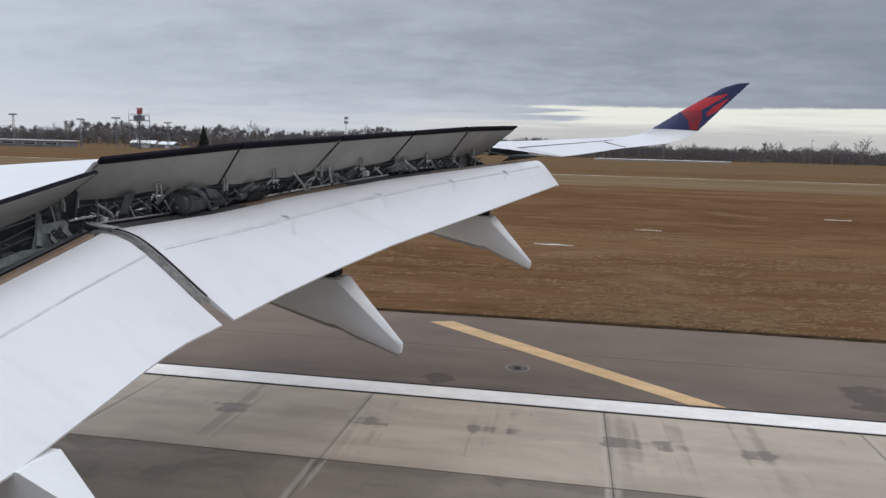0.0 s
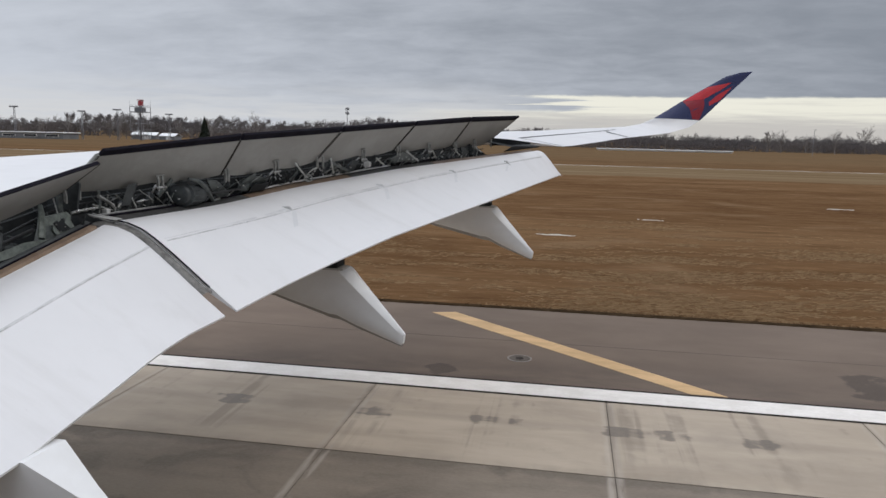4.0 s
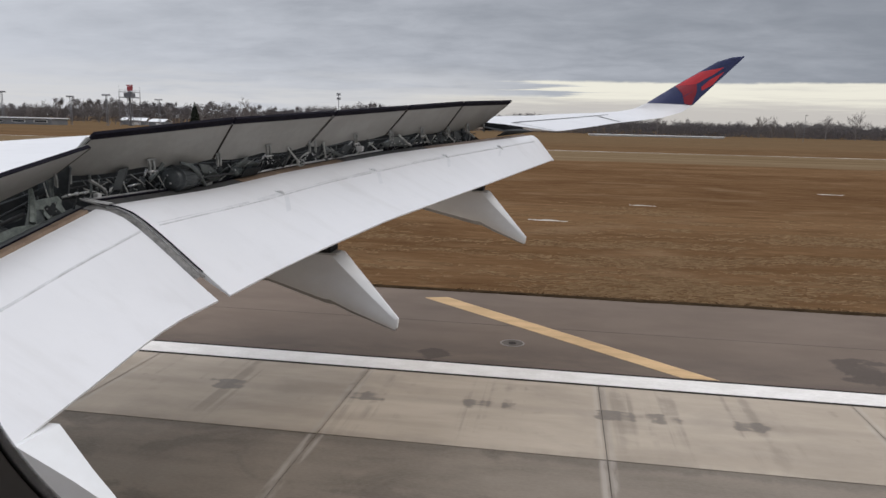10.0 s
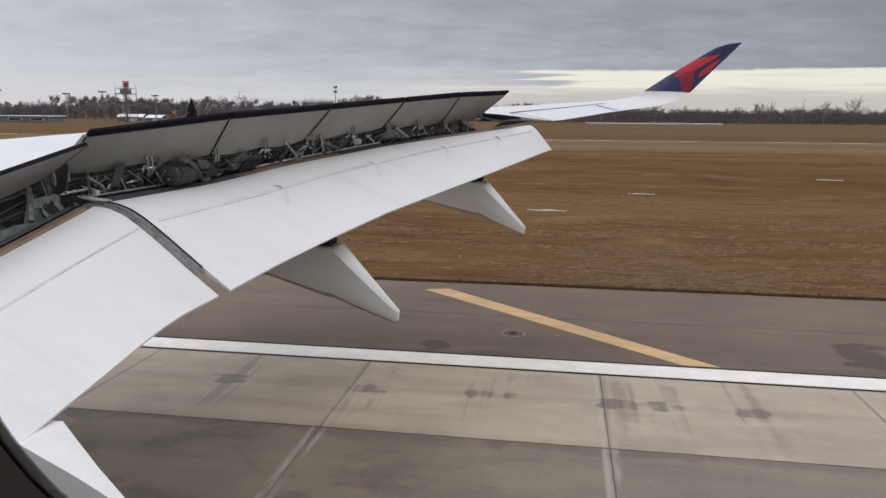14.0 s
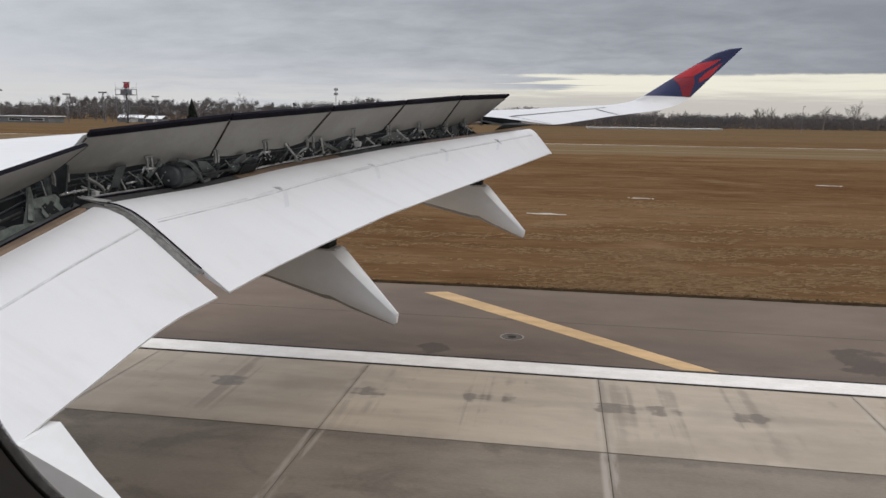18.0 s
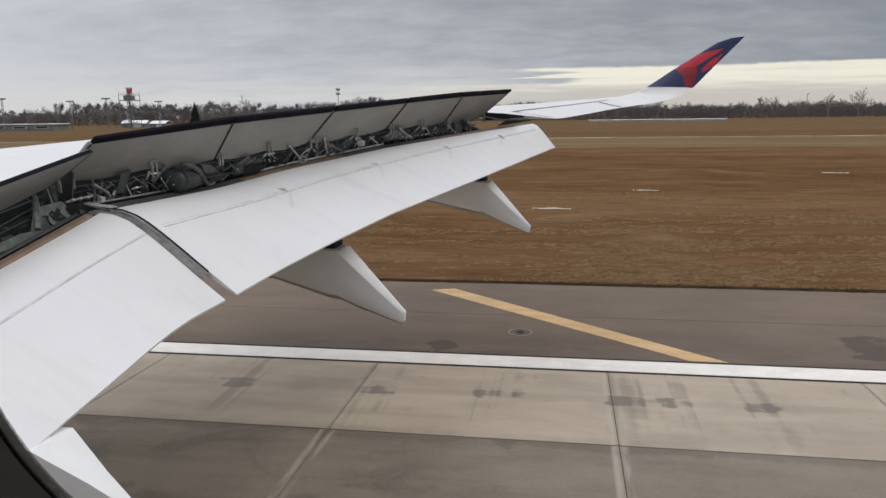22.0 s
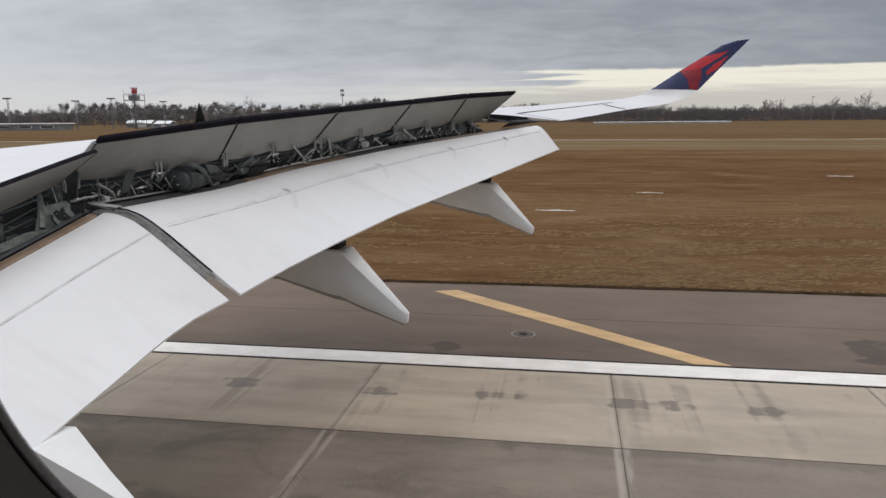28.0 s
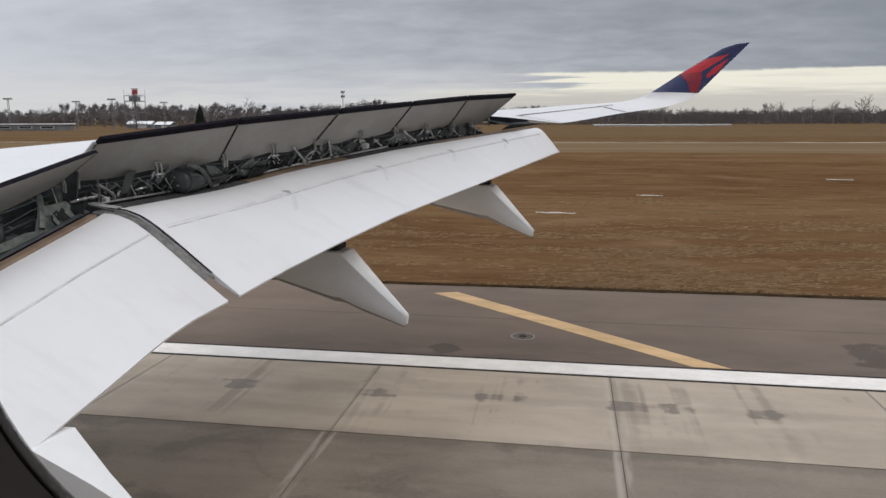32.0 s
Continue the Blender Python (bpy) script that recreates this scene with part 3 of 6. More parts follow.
def shoulder_stripe(shift):
    """A slanted yellow stripe across the asphalt."""
    top = [(-4.46, 24.98), (-3.66, 25.26), (4.20, 18.23), (3.30, 18.23)]
    bm = bmesh.new()
    lo = [bm.verts.new((x + shift - 0.17, y, 0.001)) for x, y in top]
    hi = [bm.verts.new((x + shift - 0.17, y, 0.008)) for x, y in top]
    bm.faces.new(hi)
    for k in range(4):
        bm.faces.new((lo[k], lo[(k + 1) % 4], hi[(k + 1) % 4], hi[k]))
    return tagged(new("shoulder_stripe", from_bm("shoulder_stripe", bm, LINE_YELLOW)), "slanted faded yellow stripe painted on the asphalt shoulder", "road marking", group="yellow shoulder stripes", kind="structure")


for k in range(-4, 5):
    shoulder_stripe(27.2 * k)

# distant mown strip and service road
xs = np.arange(-700, 700, 2.5)
v, f = [], []
for i, x in enumerate(xs):
    ragged = 3.4 * noise.noise((x * 0.031, 0.4, 0)) + 1.6 * noise.noise((x * 0.12, 2.4, 0)) + 0.8 * noise.noise((x * 0.41, 7.4, 0))
    v += [(x, 134.5 + ragged, -0.065), (x, 135.6 + ragged, -0.035), (x, 186.6 + 0.25 * ragged, -0.035), (x, 187.4 + 0.25 * ragged, -0.065)]
    if i:
        f += [((i - 1) * 4 + k, i * 4 + k, i * 4 + k + 1, (i - 1) * 4 + k + 1) for k in range(3)]
tagged(new("mown_strip", mesh_of("mown_strip", v, f, DRY_BAND)), "strip of paler mown grass across the airfield", "grass strip", kind="structure")
tagged(new("service_road", box_mesh("service_road", 3000, 1.7, 0.2, TAXIWAY, 0, (0, 189, -0.13))), "narrow pale service road across the grass", "road", kind="structure")


def ring_mesh(name, r0, r1, h, mat, n=28):
    v, f = [], []
    for k in range(n):
        a = 2 * math.pi * k / n
        c, s = math.cos(a), math.sin(a)
        v += [(r0 * c, r0 * s, 0), (r0 * c, r0 * s, h), (r1 * c, r1 * s, h), (r1 * c, r1 * s, 0)]
    for k in range(n):
        for j in range(3):
            f.append((4 * k + j, 4 * ((k + 1) % n) + j, 4 * ((k + 1) % n) + j + 1, 4 * k + j + 1))
    return mesh_of(name, v, f, mat)


cover = tagged(empty("light_base_cover", -1.2, 20.2, 0.002), "round steel light base set in the asphalt shoulder", "light base", group="light bases")
part("rim", ring_mesh("rim", 0.30, 0.345, 0.008, ASPHALT_PALE, 40), cover, "pale concrete rim")
part("collar", ring_mesh("collar", 0.12, 0.295, 0.005, LINE_GREY), cover, "grey mortar collar")
part("lid", ring_mesh("lid", 0.001, 0.115, 0.007, LINE_BLACK), cover, "dark steel lid")
for k in (-1, 1):
    copy_thing(cover, pose(-1.2 + 27.2 * k, 20.2, 0.002))


def snow_patch(x, y, sx, sy, seed):
    """A few thin ragged islands of old snow lying close together."""
    r = random.Random(seed)
    v, f = [], []
    n = 18
    for piece in range(7):
        size = (1.0, 0.55, 0.4, 0.3, 0.22, 0.16, 0.12)[piece]
        ox, oy = (0, 0) if not piece else (r.uniform(-1.25, 1.25) * sx, r.uniform(-0.9, 0.9) * sy)
        rim = []
        for k in range(n):
            a = 2 * math.pi * k / n
            d = size * (0.55 + 0.3 * math.sin(2 * a + seed + piece) + 0.45 * r.random())
            rim.append((ox + math.cos(a) * sx * 0.8 * d, oy + math.sin(a) * sy * 0.7 * d))
        s = len(v)
        v.append((ox, oy, 0.04))
        for q, z in ((0.7, 0.034), (1.0, -0.012)):
            v += [(ox + (px - ox) * q, oy + (py - oy) * q, z + 0.012 * r.random()) for px, py in rim]
        f += [(s, s + 1 + k, s + 1 + (k + 1) % n) for k in range(n)]
        f += [(s + 1 + k, s + 1 + n + k, s + 1 + n + (k + 1) % n, s + 1 + (k + 1) % n) for k in range(n)]
    ob = new("snow_patch", mesh_of("snow_patch", v, f, SNOW, True))
    ob.location = (x, y, -0.06)
    return tagged(ob, "thin patch of old snow on brown grass", "snow", group="snow patches")


for k, (x, y, sx, sy) in enumerate([(-0.9, 48.5, 1.1, 0.30), (6.3, 60.5, 0.9, 0.36), (26, 78, 1.2, 0.32)]):
    snow_patch(x, y, sx, sy, k)

# ---------------------------------------------------------------- the airliner's wing
# y runs out along the wing from the cabin window, x aft, z up
jet = tagged(empty("airliner", 0, -2.75, 0), "white airliner wing with raised spoilers, lowered flaps and navy winglet", "airplane")
jet_inv = Matrix.Translation((0, 2.75, 0))


def jet_part(name, data, parent=None, label=""):
    """A part whose mesh is given in the place's own coordinates."""
    ob = new(name, data)
    ob.parent = parent or jet
    if parent is None:
        ob.matrix_parent_inverse = jet_inv
    if label:
        tagged(ob, label)
    return ob


def hinge(y):
    return -5.69 + 0.374 * (y - 7.7), interp(y, (4, 7.7, 9.87, 11.8, 14, 16.1, 17.9), (5.12, 5.47, 5.60, 5.75, 5.93, 6.02, 6.12))


def spoiler_top(y):
    return -5.29 + 0.39 * (y - 7.7), interp(y, (7.7, 9.72, 11.79, 13.81, 15.79, 17.98), (5.88, 6.09, 6.24, 6.39, 6.54, 6.65))


def leading_edge(y):
    return (-13.9 + 0.745 * (y - 7.0), 5.02 + 0.088 * (y - 7.0)) if y < 18 else (-4.8 + 0.745 * (y - 19.2), 6.02 + 0.06 * (y - 18))


def wing_skin(y, hinge_end=True):
    """A closed section of the wing box from nose to the spoiler hinge line."""
    xl, zl = leading_edge(y)
    xh, zh = hinge(y)
    zh -= 0.03
    crest = 5.60 + 0.087 * (y - 11) if y > 8 else 5.34 + 0.05 * (y - 8)
    crest = min(crest, zh + 0.02)
    ch = xh - xl
    up = [(0, zl), (0.02, zl + 0.14), (0.08, crest - 0.10), (0.2, crest - 0.02), (0.42, crest), (0.7, (crest + zh) / 2), (1 - 0.36 / ch, zh)]
    lowz = zh - 0.75 + 0.02 * (y - 8)
    dn = [(1 - 0.36 / ch, zh - 0.02), (1 - 0.60 / ch, zh - 0.08), (1 - 0.60 / ch, lowz), (0.6, lowz - 0.35), (0.25, lowz - 0.3), (0.05, zl - 0.25)]
    return [(xl + u * ch, y, z) for u, z in up + dn]


ys = [0.35, 3, 6, 7.7, 9.5, 11.5, 13.5, 15.5, 17.2, 17.95]
wing = jet_part("wing_box", loft("wing_box", [wing_skin(y) for y in ys], WHITE), label="white painted wing skin ahead of the spoilers")


# spoilers: six panels standing open, each with a black edge seal
def spoiler_panel(y0, y1, y2, y3):
    """Hinge corners at y0, y1 and free-edge corners at y2, y3."""
    a, b = Vector((hinge(y0)[0], y0, hinge(y0)[1])), Vector((hinge(y1)[0], y1, hinge(y1)[1]))
    c, d = Vector((spoiler_top(y3)[0], y3, spoiler_top(y3)[1])), Vector((spoiler_top(y2)[0], y2, spoiler_top(y2)[1]))
    return build_spoiler(a, b, c, d)


def build_spoiler(a, b, c, d, k=0.865, foot=0.17, seal=0.046, skin=True):
    n = (b - a).cross(d - a).normalized()
    if n.x < 0:
        n = -n
    a, b = a - (d - a) * foot, b - (c - b) * foot
    e, g_ = a.lerp(d, k), b.lerp(c, k)
    gap = 0.012 / (b - a).length

    def slab(name, q, t0, t1, mat):
        bm = bmesh.new()
        lo = [bm.verts.new(p - n * t0) for p in q]
        hi = [bm.verts.new(p - n * t1) for p in q]
        bm.faces.new(lo)
        bm.faces.new(hi[::-1])
        for i in range(len(q)):
            bm.faces.new((lo[i], lo[(i + 1) % len(q)], hi[(i + 1) % len(q)], hi[i]))
        bmesh.ops.bevel(bm, geom=bm.edges[:], offset=0.006, segments=1, affect="EDGES")
        return from_bm(name, bm, mat)

    panel = jet_part("spoiler", slab("spoiler", [a.lerp(b, t) - (d - a) * (0.09 * abs(math.sin(2 * math.pi * t)) if 0 < t < 1 else 0.0) for t in steps(0, 1, 12)] + [g_, e], 0.0, 0.055, SPOILER_GREY), label="raised spoiler panel with a grey underside")
    jet_part("edge_seal", slab("edge_seal", [e.lerp(g_, gap), g_.lerp(e, gap), c.lerp(d, gap), d.lerp(c, gap)], -0.004, seal, EDGE_BLACK), panel, "black rubber edge strip")
    for p0, p1, q0, q1 in ((a, e, b, g_), (b, g_, a, e)):
        r = 0.013 / (b - a).length
        jet_part("side_seal", slab("side_seal", [p0, p0.lerp(q0, r), p1.lerp(q1, r), p1], -0.006, 0.03, GAP_BROWN), panel, "dark end seal")
    skin and jet_part("top_skin", slab("top_skin", [a.lerp(d, 0.14), b.lerp(c, 0.14), b.lerp(c, k - 0.02), a.lerp(d, k - 0.02)], 0.056, 0.068, WHITE), panel, "white upper skin")
    # hinge fittings: a tall fork at mid-panel and a short lug near each end
    w, u = (b - a).normalized(), (d - a).normalized()
    tall = min((d - a).length * 0.38, 0.30)
    for t, pairs, high, low in ((0.014, (0.0,), 0.50, 0.22), (0.5, (-0.034, 0.034), 0.56, 0.22), (0.986, (0.0,), 0.50, 0.22)):
        for s in pairs:
            p = a.lerp(b, t) + w * s
            head, drop = p + u * tall * high, Vector((0, 0, tall * (high * 0.8 + low)))
            q = [head + n * 0.002, head + n * 0.03, head + n * 0.05 - drop * 0.4, head + n * 0.045 - drop, head + n * 0.004 - drop, head - drop * 0.5 + n * 0.004]
            bm = bmesh.new()
            lo = [bm.verts.new(v - w * 0.012) for v in q]
            hi = [bm.verts.new(v + w * 0.012) for v in q]
            bm.faces.new(lo)
            bm.faces.new(hi[::-1])
            for i in range(6):
                bm.faces.new((lo[i], lo[(i + 1) % 6], hi[(i + 1) % 6], hi[i]))
            jet_part("hinge_lug", from_bm("hinge_lug", bm, LUG), panel, "pale primed hinge lug")
        if len(pairs) == 2:
            p = a.lerp(b, t) + u * tall * high - Vector((0, 0, tall * 0.5)) + n * 0.045
            top = a.lerp(b, t) + u * tall * high + n * 0.02
            jet_part("hinge_yoke", tube("hinge_yoke", [top - w * 0.068, top - w * 0.034 + u * 0.010, top + w * 0.034 + u * 0.010, top + w * 0.068], 0.012, LUG, 6), panel, "pale primed hinge yoke")
            jet_part("hinge_pin", tube("hinge_pin", [p - w * 0.075, p + w * 0.075], 0.014, STEEL, 8), panel)
    return panel


tops = (7.70, 9.72, 11.79, 13.81, 15.79, 17.98)
feet = (7.69, 9.87, 11.81, 13.97, 16.07, 17.81)
for i in range(5):
    near, far = (0.022, 0.008)[i == 1], (0.022, 0.008)[i == 0]
    spoiler_panel(feet[i] + near, feet[i + 1] - far, tops[i] + 0.8 * near, tops[i + 1] - 0.8 * far)
# the inboard spoiler is hinged square to the fuselage and stands lower
build_spoiler(Vector((-5.80, 3.6, 4.58)), Vector((-5.70, 7.58, 5.42)), Vector((-5.28, 7.66, 5.742)), Vector((-5.42, 3.6, 4.99)), 0.982, 0.12, 0.046, False)


# flaps
CURVE_U = (0, 0.06, 0.12, 0.24, 0.35, 0.465, 0.6, 0.72, 0.86, 1.0)
CURVE_W = (0, 0.005, 0.018, 0.085, 0.195, 0.33, 0.50, 0.655, 0.83, 1.0)


def out_le(y):
    return interp(y, (7.9, 9.8, 11.6, 14.2, 18.6, 19), (-5.30, -4.92, -4.44, -3.38, -0.98, -0.78)), interp(y, (7.9, 9.8, 11.6, 14.2, 18.6, 19), (5.05, 5.10, 5.26, 5.49, 5.83, 5.86))


def out_te(y):
    return -3.78 + 0.318 * (y - 7.9), interp(y, (7.9, 8.63, 9.81, 11.28, 13.19, 14.89, 18.81), (4.06, 4.20, 4.38, 4.57, 4.74, 4.89, 5.25))


def in_le(y):
    return -5.34, 5.02 + 0.205 * (y - 7.72)


def in_te(y):
    return -3.85, interp(y, (0.3, 4.5, 5.48, 6.17, 6.76, 7.74), (3.45, 3.71, 3.85, 3.96, 4.03, 4.03))


def flap_point(le, te, y, u, lift=0.0):
    (xl, zl), (xt, zt) = le(y), te(y)
    return Vector((xl + u * (xt - xl), y, zl + interp(u, CURVE_U, CURVE_W) * (zt - zl) + lift))


def flap_section(le, te, y):
    (xl, zl), (xt, zt) = le(y), te(y)
    ch = xt - xl
    top = [flap_point(le, te, y, u) for u in CURVE_U]
    under = [Vector((xt - 0.004, y, zt - 0.02))] + [Vector((xl + u * ch, y, zl + interp(u, CURVE_U, CURVE_W) * (zt - zl) - t * ch)) for u, t in ((0.8, 0.05), (0.55, 0.12), (0.3, 0.19), (0.08, 0.2), (-0.06, 0.13))]
    return top + under


def nose_section(le, te, y):
    (xl, zl), (xt, zt) = le(y), te(y)
    ch = (xt - xl) * 0.07 + 0.14
    return [Vector((xl + 0.01, y, zl - 0.004)), Vector((xl - 0.5 * ch, y, zl + 0.035)), Vector((xl - 0.85 * ch, y, zl + 0.035)), Vector((xl - ch, y, zl - 0.11)), Vector((xl - 0.8 * ch, y, zl - 0.2)), Vector((xl + 0.01, y, zl - 0.2))]


flap_rows = [flap_section(out_le, out_te, y) for y in steps(7.9, 18.8, 26)]
flap_rows.append([p + Vector((0.05, 0.24, -0.01)) * math.sin(math.pi * min(max((p.x + 0.90) / 1.58, 0.0), 1.0)) ** 0.8 for p in flap_rows[-1]])
flap_shape = loft("flap", flap_rows, WHITE)
flap_shape.set_sharp_from_angle(angle=radians(28))
flap_out = jet_part("flap", flap_shape, label="lowered white outboard flap")
flap_in = jet_part("flap", loft("flap", [flap_section(in_le, in_te, y) for y in steps(0.5, 7.74, 18)], WHITE), label="lowered white inboard flap")
for y0, y1, mat, say in ((10.45, 12.88, NOSE, "tan flap nose with the grass's tint painted in"), (12.90, 15.20, SEAL_DARK, "dark rubber-faced flap nose"), (15.22, 18.6, NOSE_BROWN, "dull brown flap nose with the grass's tint painted in")):
    jet_part("flap_nose", loft("flap_nose", [[q + Vector((0.06 if k in (1, 2, 3, 4) else 0.0, 0, 0)) for k, q in enumerate(nose_section(out_le, out_te, y))] for y in steps(y0, y1, 8)], mat), flap_out, say)
jet_part("flap_nose", loft("flap_nose", [nose_section(out_le, out_te, y) for y in steps(7.95, 10.43, 8)], SEAL_DARK), flap_out, "dark shrouded end of the flap nose")
jet_part("flap_nose", loft("flap_nose", [[q + Vector((0.12 if k in (1, 2, 3, 4) else 0.0, 0, 0)) for k, q in enumerate(nose_section(in_le, in_te, y))] for y in steps(0.6, 7.6, 14)], NOSE), flap_in, "tan flap nose with the grass's tint painted in")


def rail(le, y0, y1, dx, dz, r, mat, name, owner, n=14):
    """A strip that follows the flap nose."""
    return jet_part(name, tube(name, [Vector((le(y)[0] + dx, y, le(y)[1] + dz)) for y in steps(y0, y1, n)], r, mat, 8), owner)


rail(in_le, 0.8, 7.66, -0.105, 0.040, 0.010, EDGE_BLACK, "nose_seal", flap_in)
rail(in_le, 0.8, 7.6, -0.20, 0.0, 0.045, BAY, "shroud_edge", flap_in)
rail(out_le, 7.95, 10.45, -0.17, 0.05, 0.014, EDGE_BLACK, "nose_seal", flap_out)
rail(out_le, 7.95, 10.3, -0.235, 0.06, 0.016, SEAL_GREY, "shroud_edge", flap_out)
rail(out_le, 10.7, 14.2, -0.150, 0.062, 0.016, PALE_LIP, "shroud_lip", flap_out)
rail(out_le, 13.9, 15.3, -0.185, 0.070, 0.024, EDGE_BLACK, "nose_seal", flap_out)


def seam(le, te, y0, y1, u, full, parent, n=20, mat=SEAM, high=0.009, taper=1.0):
    """A raised strip along the span; taper below one thins it towards its inboard end."""
    rows = []
    for y in steps(y0, y1, n):
        width = full * (taper + (1 - taper) * ((y - y0) / (y1 - y0)) ** 1.6)
        rows.append([flap_point(le, te, y, u - width, 0.001), flap_point(le, te, y, u - width * 0.7, high), flap_point(le, te, y, u + width * 0.7, high), flap_point(le, te, y, u + width, 0.001)])
    return jet_part("panel_joint", loft("panel_joint", rows, mat, False), parent, "grey panel joint line and the painted shading beside it")


seam(in_le, in_te, 0.6, 7.73, 0.385, 0.0040, flap_in, 40, SEAM, 0.005)
# a second pale grey strip paints soft shading along the joint
seam(in_le, in_te, 0.6, 7.73, 0.377, 0.006, flap_in, 40, STEP_SHADE, 0.003)
for y0, y1 in ((8.0, 10.40), (10.44, 12.80), (12.84, 15.05), (15.09, 17.03), (17.07, 18.6)):
    # tapered grey wedge paints the shading of a slight step
    seam(out_le, out_te, y0, y1, 0.358, 0.022, flap_out, 12, STEP_SHADE, 0.004, 0.04)
    seam(out_le, out_te, y0, y1, 0.381, 0.004, flap_out, 10)
for y in (10.42, 12.82, 15.07, 17.05):
    p = flap_point(out_le, out_te, y, 0.35, 0.0)
    jet_part("fastener_bump", tube("fastener_bump", [p + Vector((-0.10, -0.03, 0.02)), p + Vector((0, 0, 0.005)), p + Vector((0.12, 0.02, -0.10))], [0.012, 0.034, 0.006], SEAM, 8), flap_out)

for y in (10.46, 12.86, 15.11, 17.09):
    rows = []
    for u in steps(0.385, 0.56, 10):
        yc = y - 2.3 * (u - 0.38)
        rows.append([flap_point(out_le, out_te, yc + k, u, h) for k, h in ((-0.050, 0.001), (-0.020, 0.003), (0.020, 0.003), (0.050, 0.001))])
    jet_part("panel_joint", loft("panel_joint", rows, FAINT_SEAM, False), flap_out, "faint chordwise panel joint")

# rubbing seal in the gap between the two flaps
rows = []
for u in steps(-0.04, 0.80, 16):
    a, b = flap_point(in_le, in_te, 7.745, max(u, 0), -0.03), flap_point(out_le, out_te, 7.90, max(u, 0), -0.03) - Vector((0, 0.005, 0))
    if u < 0:
        a, b = a + Vector((-0.16, 0, 0.03)), b + Vector((-0.16, 0, 0.03))
    m = (a + b) / 2 + Vector((0, 0, 0.012))
    rows.append([a - Vector((0, 0, 0.02)), a, m, b, b - Vector((0, 0, 0.02))])
jet_part("flap_gap_seal", loft("flap_gap_seal", rows, GAP_GREY, False), flap_out, "grey rubbing seal between the flaps")
for s in (0.02, -0.06):
    rows = [flap_point(out_le, out_te, 7.9, u, 0.012) + Vector((0, s - 0.05, 0)) for u in steps(0, 0.79, 14)]
    jet_part("seal_rib", tube("seal_rib", [rows[0] + Vector((-0.24, -0.02, 0.06))] + rows, 0.010, EDGE_BLACK if s > 0 else SEAL_GREY, 6), flap_out)
    jet_part("seal_horn", tube("seal_horn", [rows[0] + Vector((-0.20, -0.10, 0.085)), rows[0] + Vector((-0.08, -0.03, 0.045)), rows[1] + Vector((0.02, 0, 0.025))], [0.006, 0.012, 0.009], LIP, 8), flap_out, "pale seal end")


# flap track fairings
def fairing(nose, shoulder_pt, tip, width, depth, roll, taper, broad=0.34):
    """A canoe that hangs under the flap: nose and shoulder lie on the ridge line, tip is the tail, roll drops the inner shoulder."""
    nose, sh, tip = Vector(nose), Vector(shoulder_pt), Vector(tip)
    secs = []
    ridge = [nose, nose.lerp(sh, 0.5), nose.lerp(sh, 0.96), sh, sh.lerp(tip, 0.3), sh.lerp(tip, 0.6), sh.lerp(tip, 0.9), sh.lerp(tip, 0.98), tip]
    for k, p in enumerate(ridge):
        side = (0.5, 0.5, 0.5, 0.5, 0.44, 0.36, 0.25, 0.20, 0.14)[k]
        w = width * max((0.3, 0.8, 0.98, 1.0, 1 - 0.3 * taper, 1 - 0.6 * taper, 1 - 0.9 * taper, 1 - taper, 0.9 - 0.95 * taper)[k], 0.1)
        d = depth * (0.4, 0.84, 1.12, 1.11, 0.86, 0.58, 0.31, 0.23, 0.15)[k]
        e = roll * (1.0, 1.0, 1.0, 0.98, 0.76, 0.52, 0.24, 0.15, 0.08)[k]
        drop = roll * (0.0, 0.08, 0.08, 0.08, 0.0, -0.07, -0.13, -0.15, -0.16)[k]
        half_top = broad * side * w
        inner = p + Vector((-e, -half_top, drop))
        mid = p.lerp(inner, 0.5) + Vector((0, 0, 0.006))
        # the flank hangs plumb below the flat top, then rolls under into the belly
        keel = 0.44 * side
        bulge = keel + 0.34 * side * broad / 0.34
        low = [(keel - bulge * math.cos(q), -0.40 - 0.60 * math.sin(q)) for q in steps(-0.1, 1.57, 10)]
        low += [(0.34, -0.93), (0.36, -0.62), (0.42, -0.30)]
        ring = [p + Vector((0, half_top, 0)), p + Vector((0, 0.3 * half_top, 0.004)), mid, inner]
        ring += [p + Vector((-e * interp(j, (-0.16, 0.10), (0.9, 0.5)) + 0.10 * h * d, j * w, h * d + drop)) for j, h in low]
        ring.append(p + Vector((0, 0.30 * w, -0.07 * d)))
        secs.append(ring)
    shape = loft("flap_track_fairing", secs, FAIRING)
    # the shade under the belly is painted in as a darker grey
    shape.materials.append(BELLY_SHADE)
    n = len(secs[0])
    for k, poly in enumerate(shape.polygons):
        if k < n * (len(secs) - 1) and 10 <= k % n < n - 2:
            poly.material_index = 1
    shape.set_sharp_from_angle(angle=radians(24))
    body = jet_part("flap_track_fairing", shape, label="drooping white flap track fairing with shade painted underneath")
    if roll > 0.05:
        v = sh + Vector((-0.24, -0.10, 0.085))
        linkage = jet_part("linkage", from_bm("linkage", box_bm(0.26, width * 0.5, 0.10, 0.02, v), BAY_DARK), body, "dark linkage housing")
        for k in range(3):
            p = v + Vector((0.10 - 0.09 * k, -0.02, 0.07))
            jet_part("link_bolt", tube("link_bolt", [p + Vector((0, -0.12, 0)), p + Vector((0, 0.12, 0))], 0.022, BAY, 8), linkage)
        jet_part("rub_strip", from_bm("rub_strip", box_bm(0.34, width * 0.42, 0.03, 0.01, sh + Vector((-0.19, -0.12, 0.02))), LIP), body)
    return body


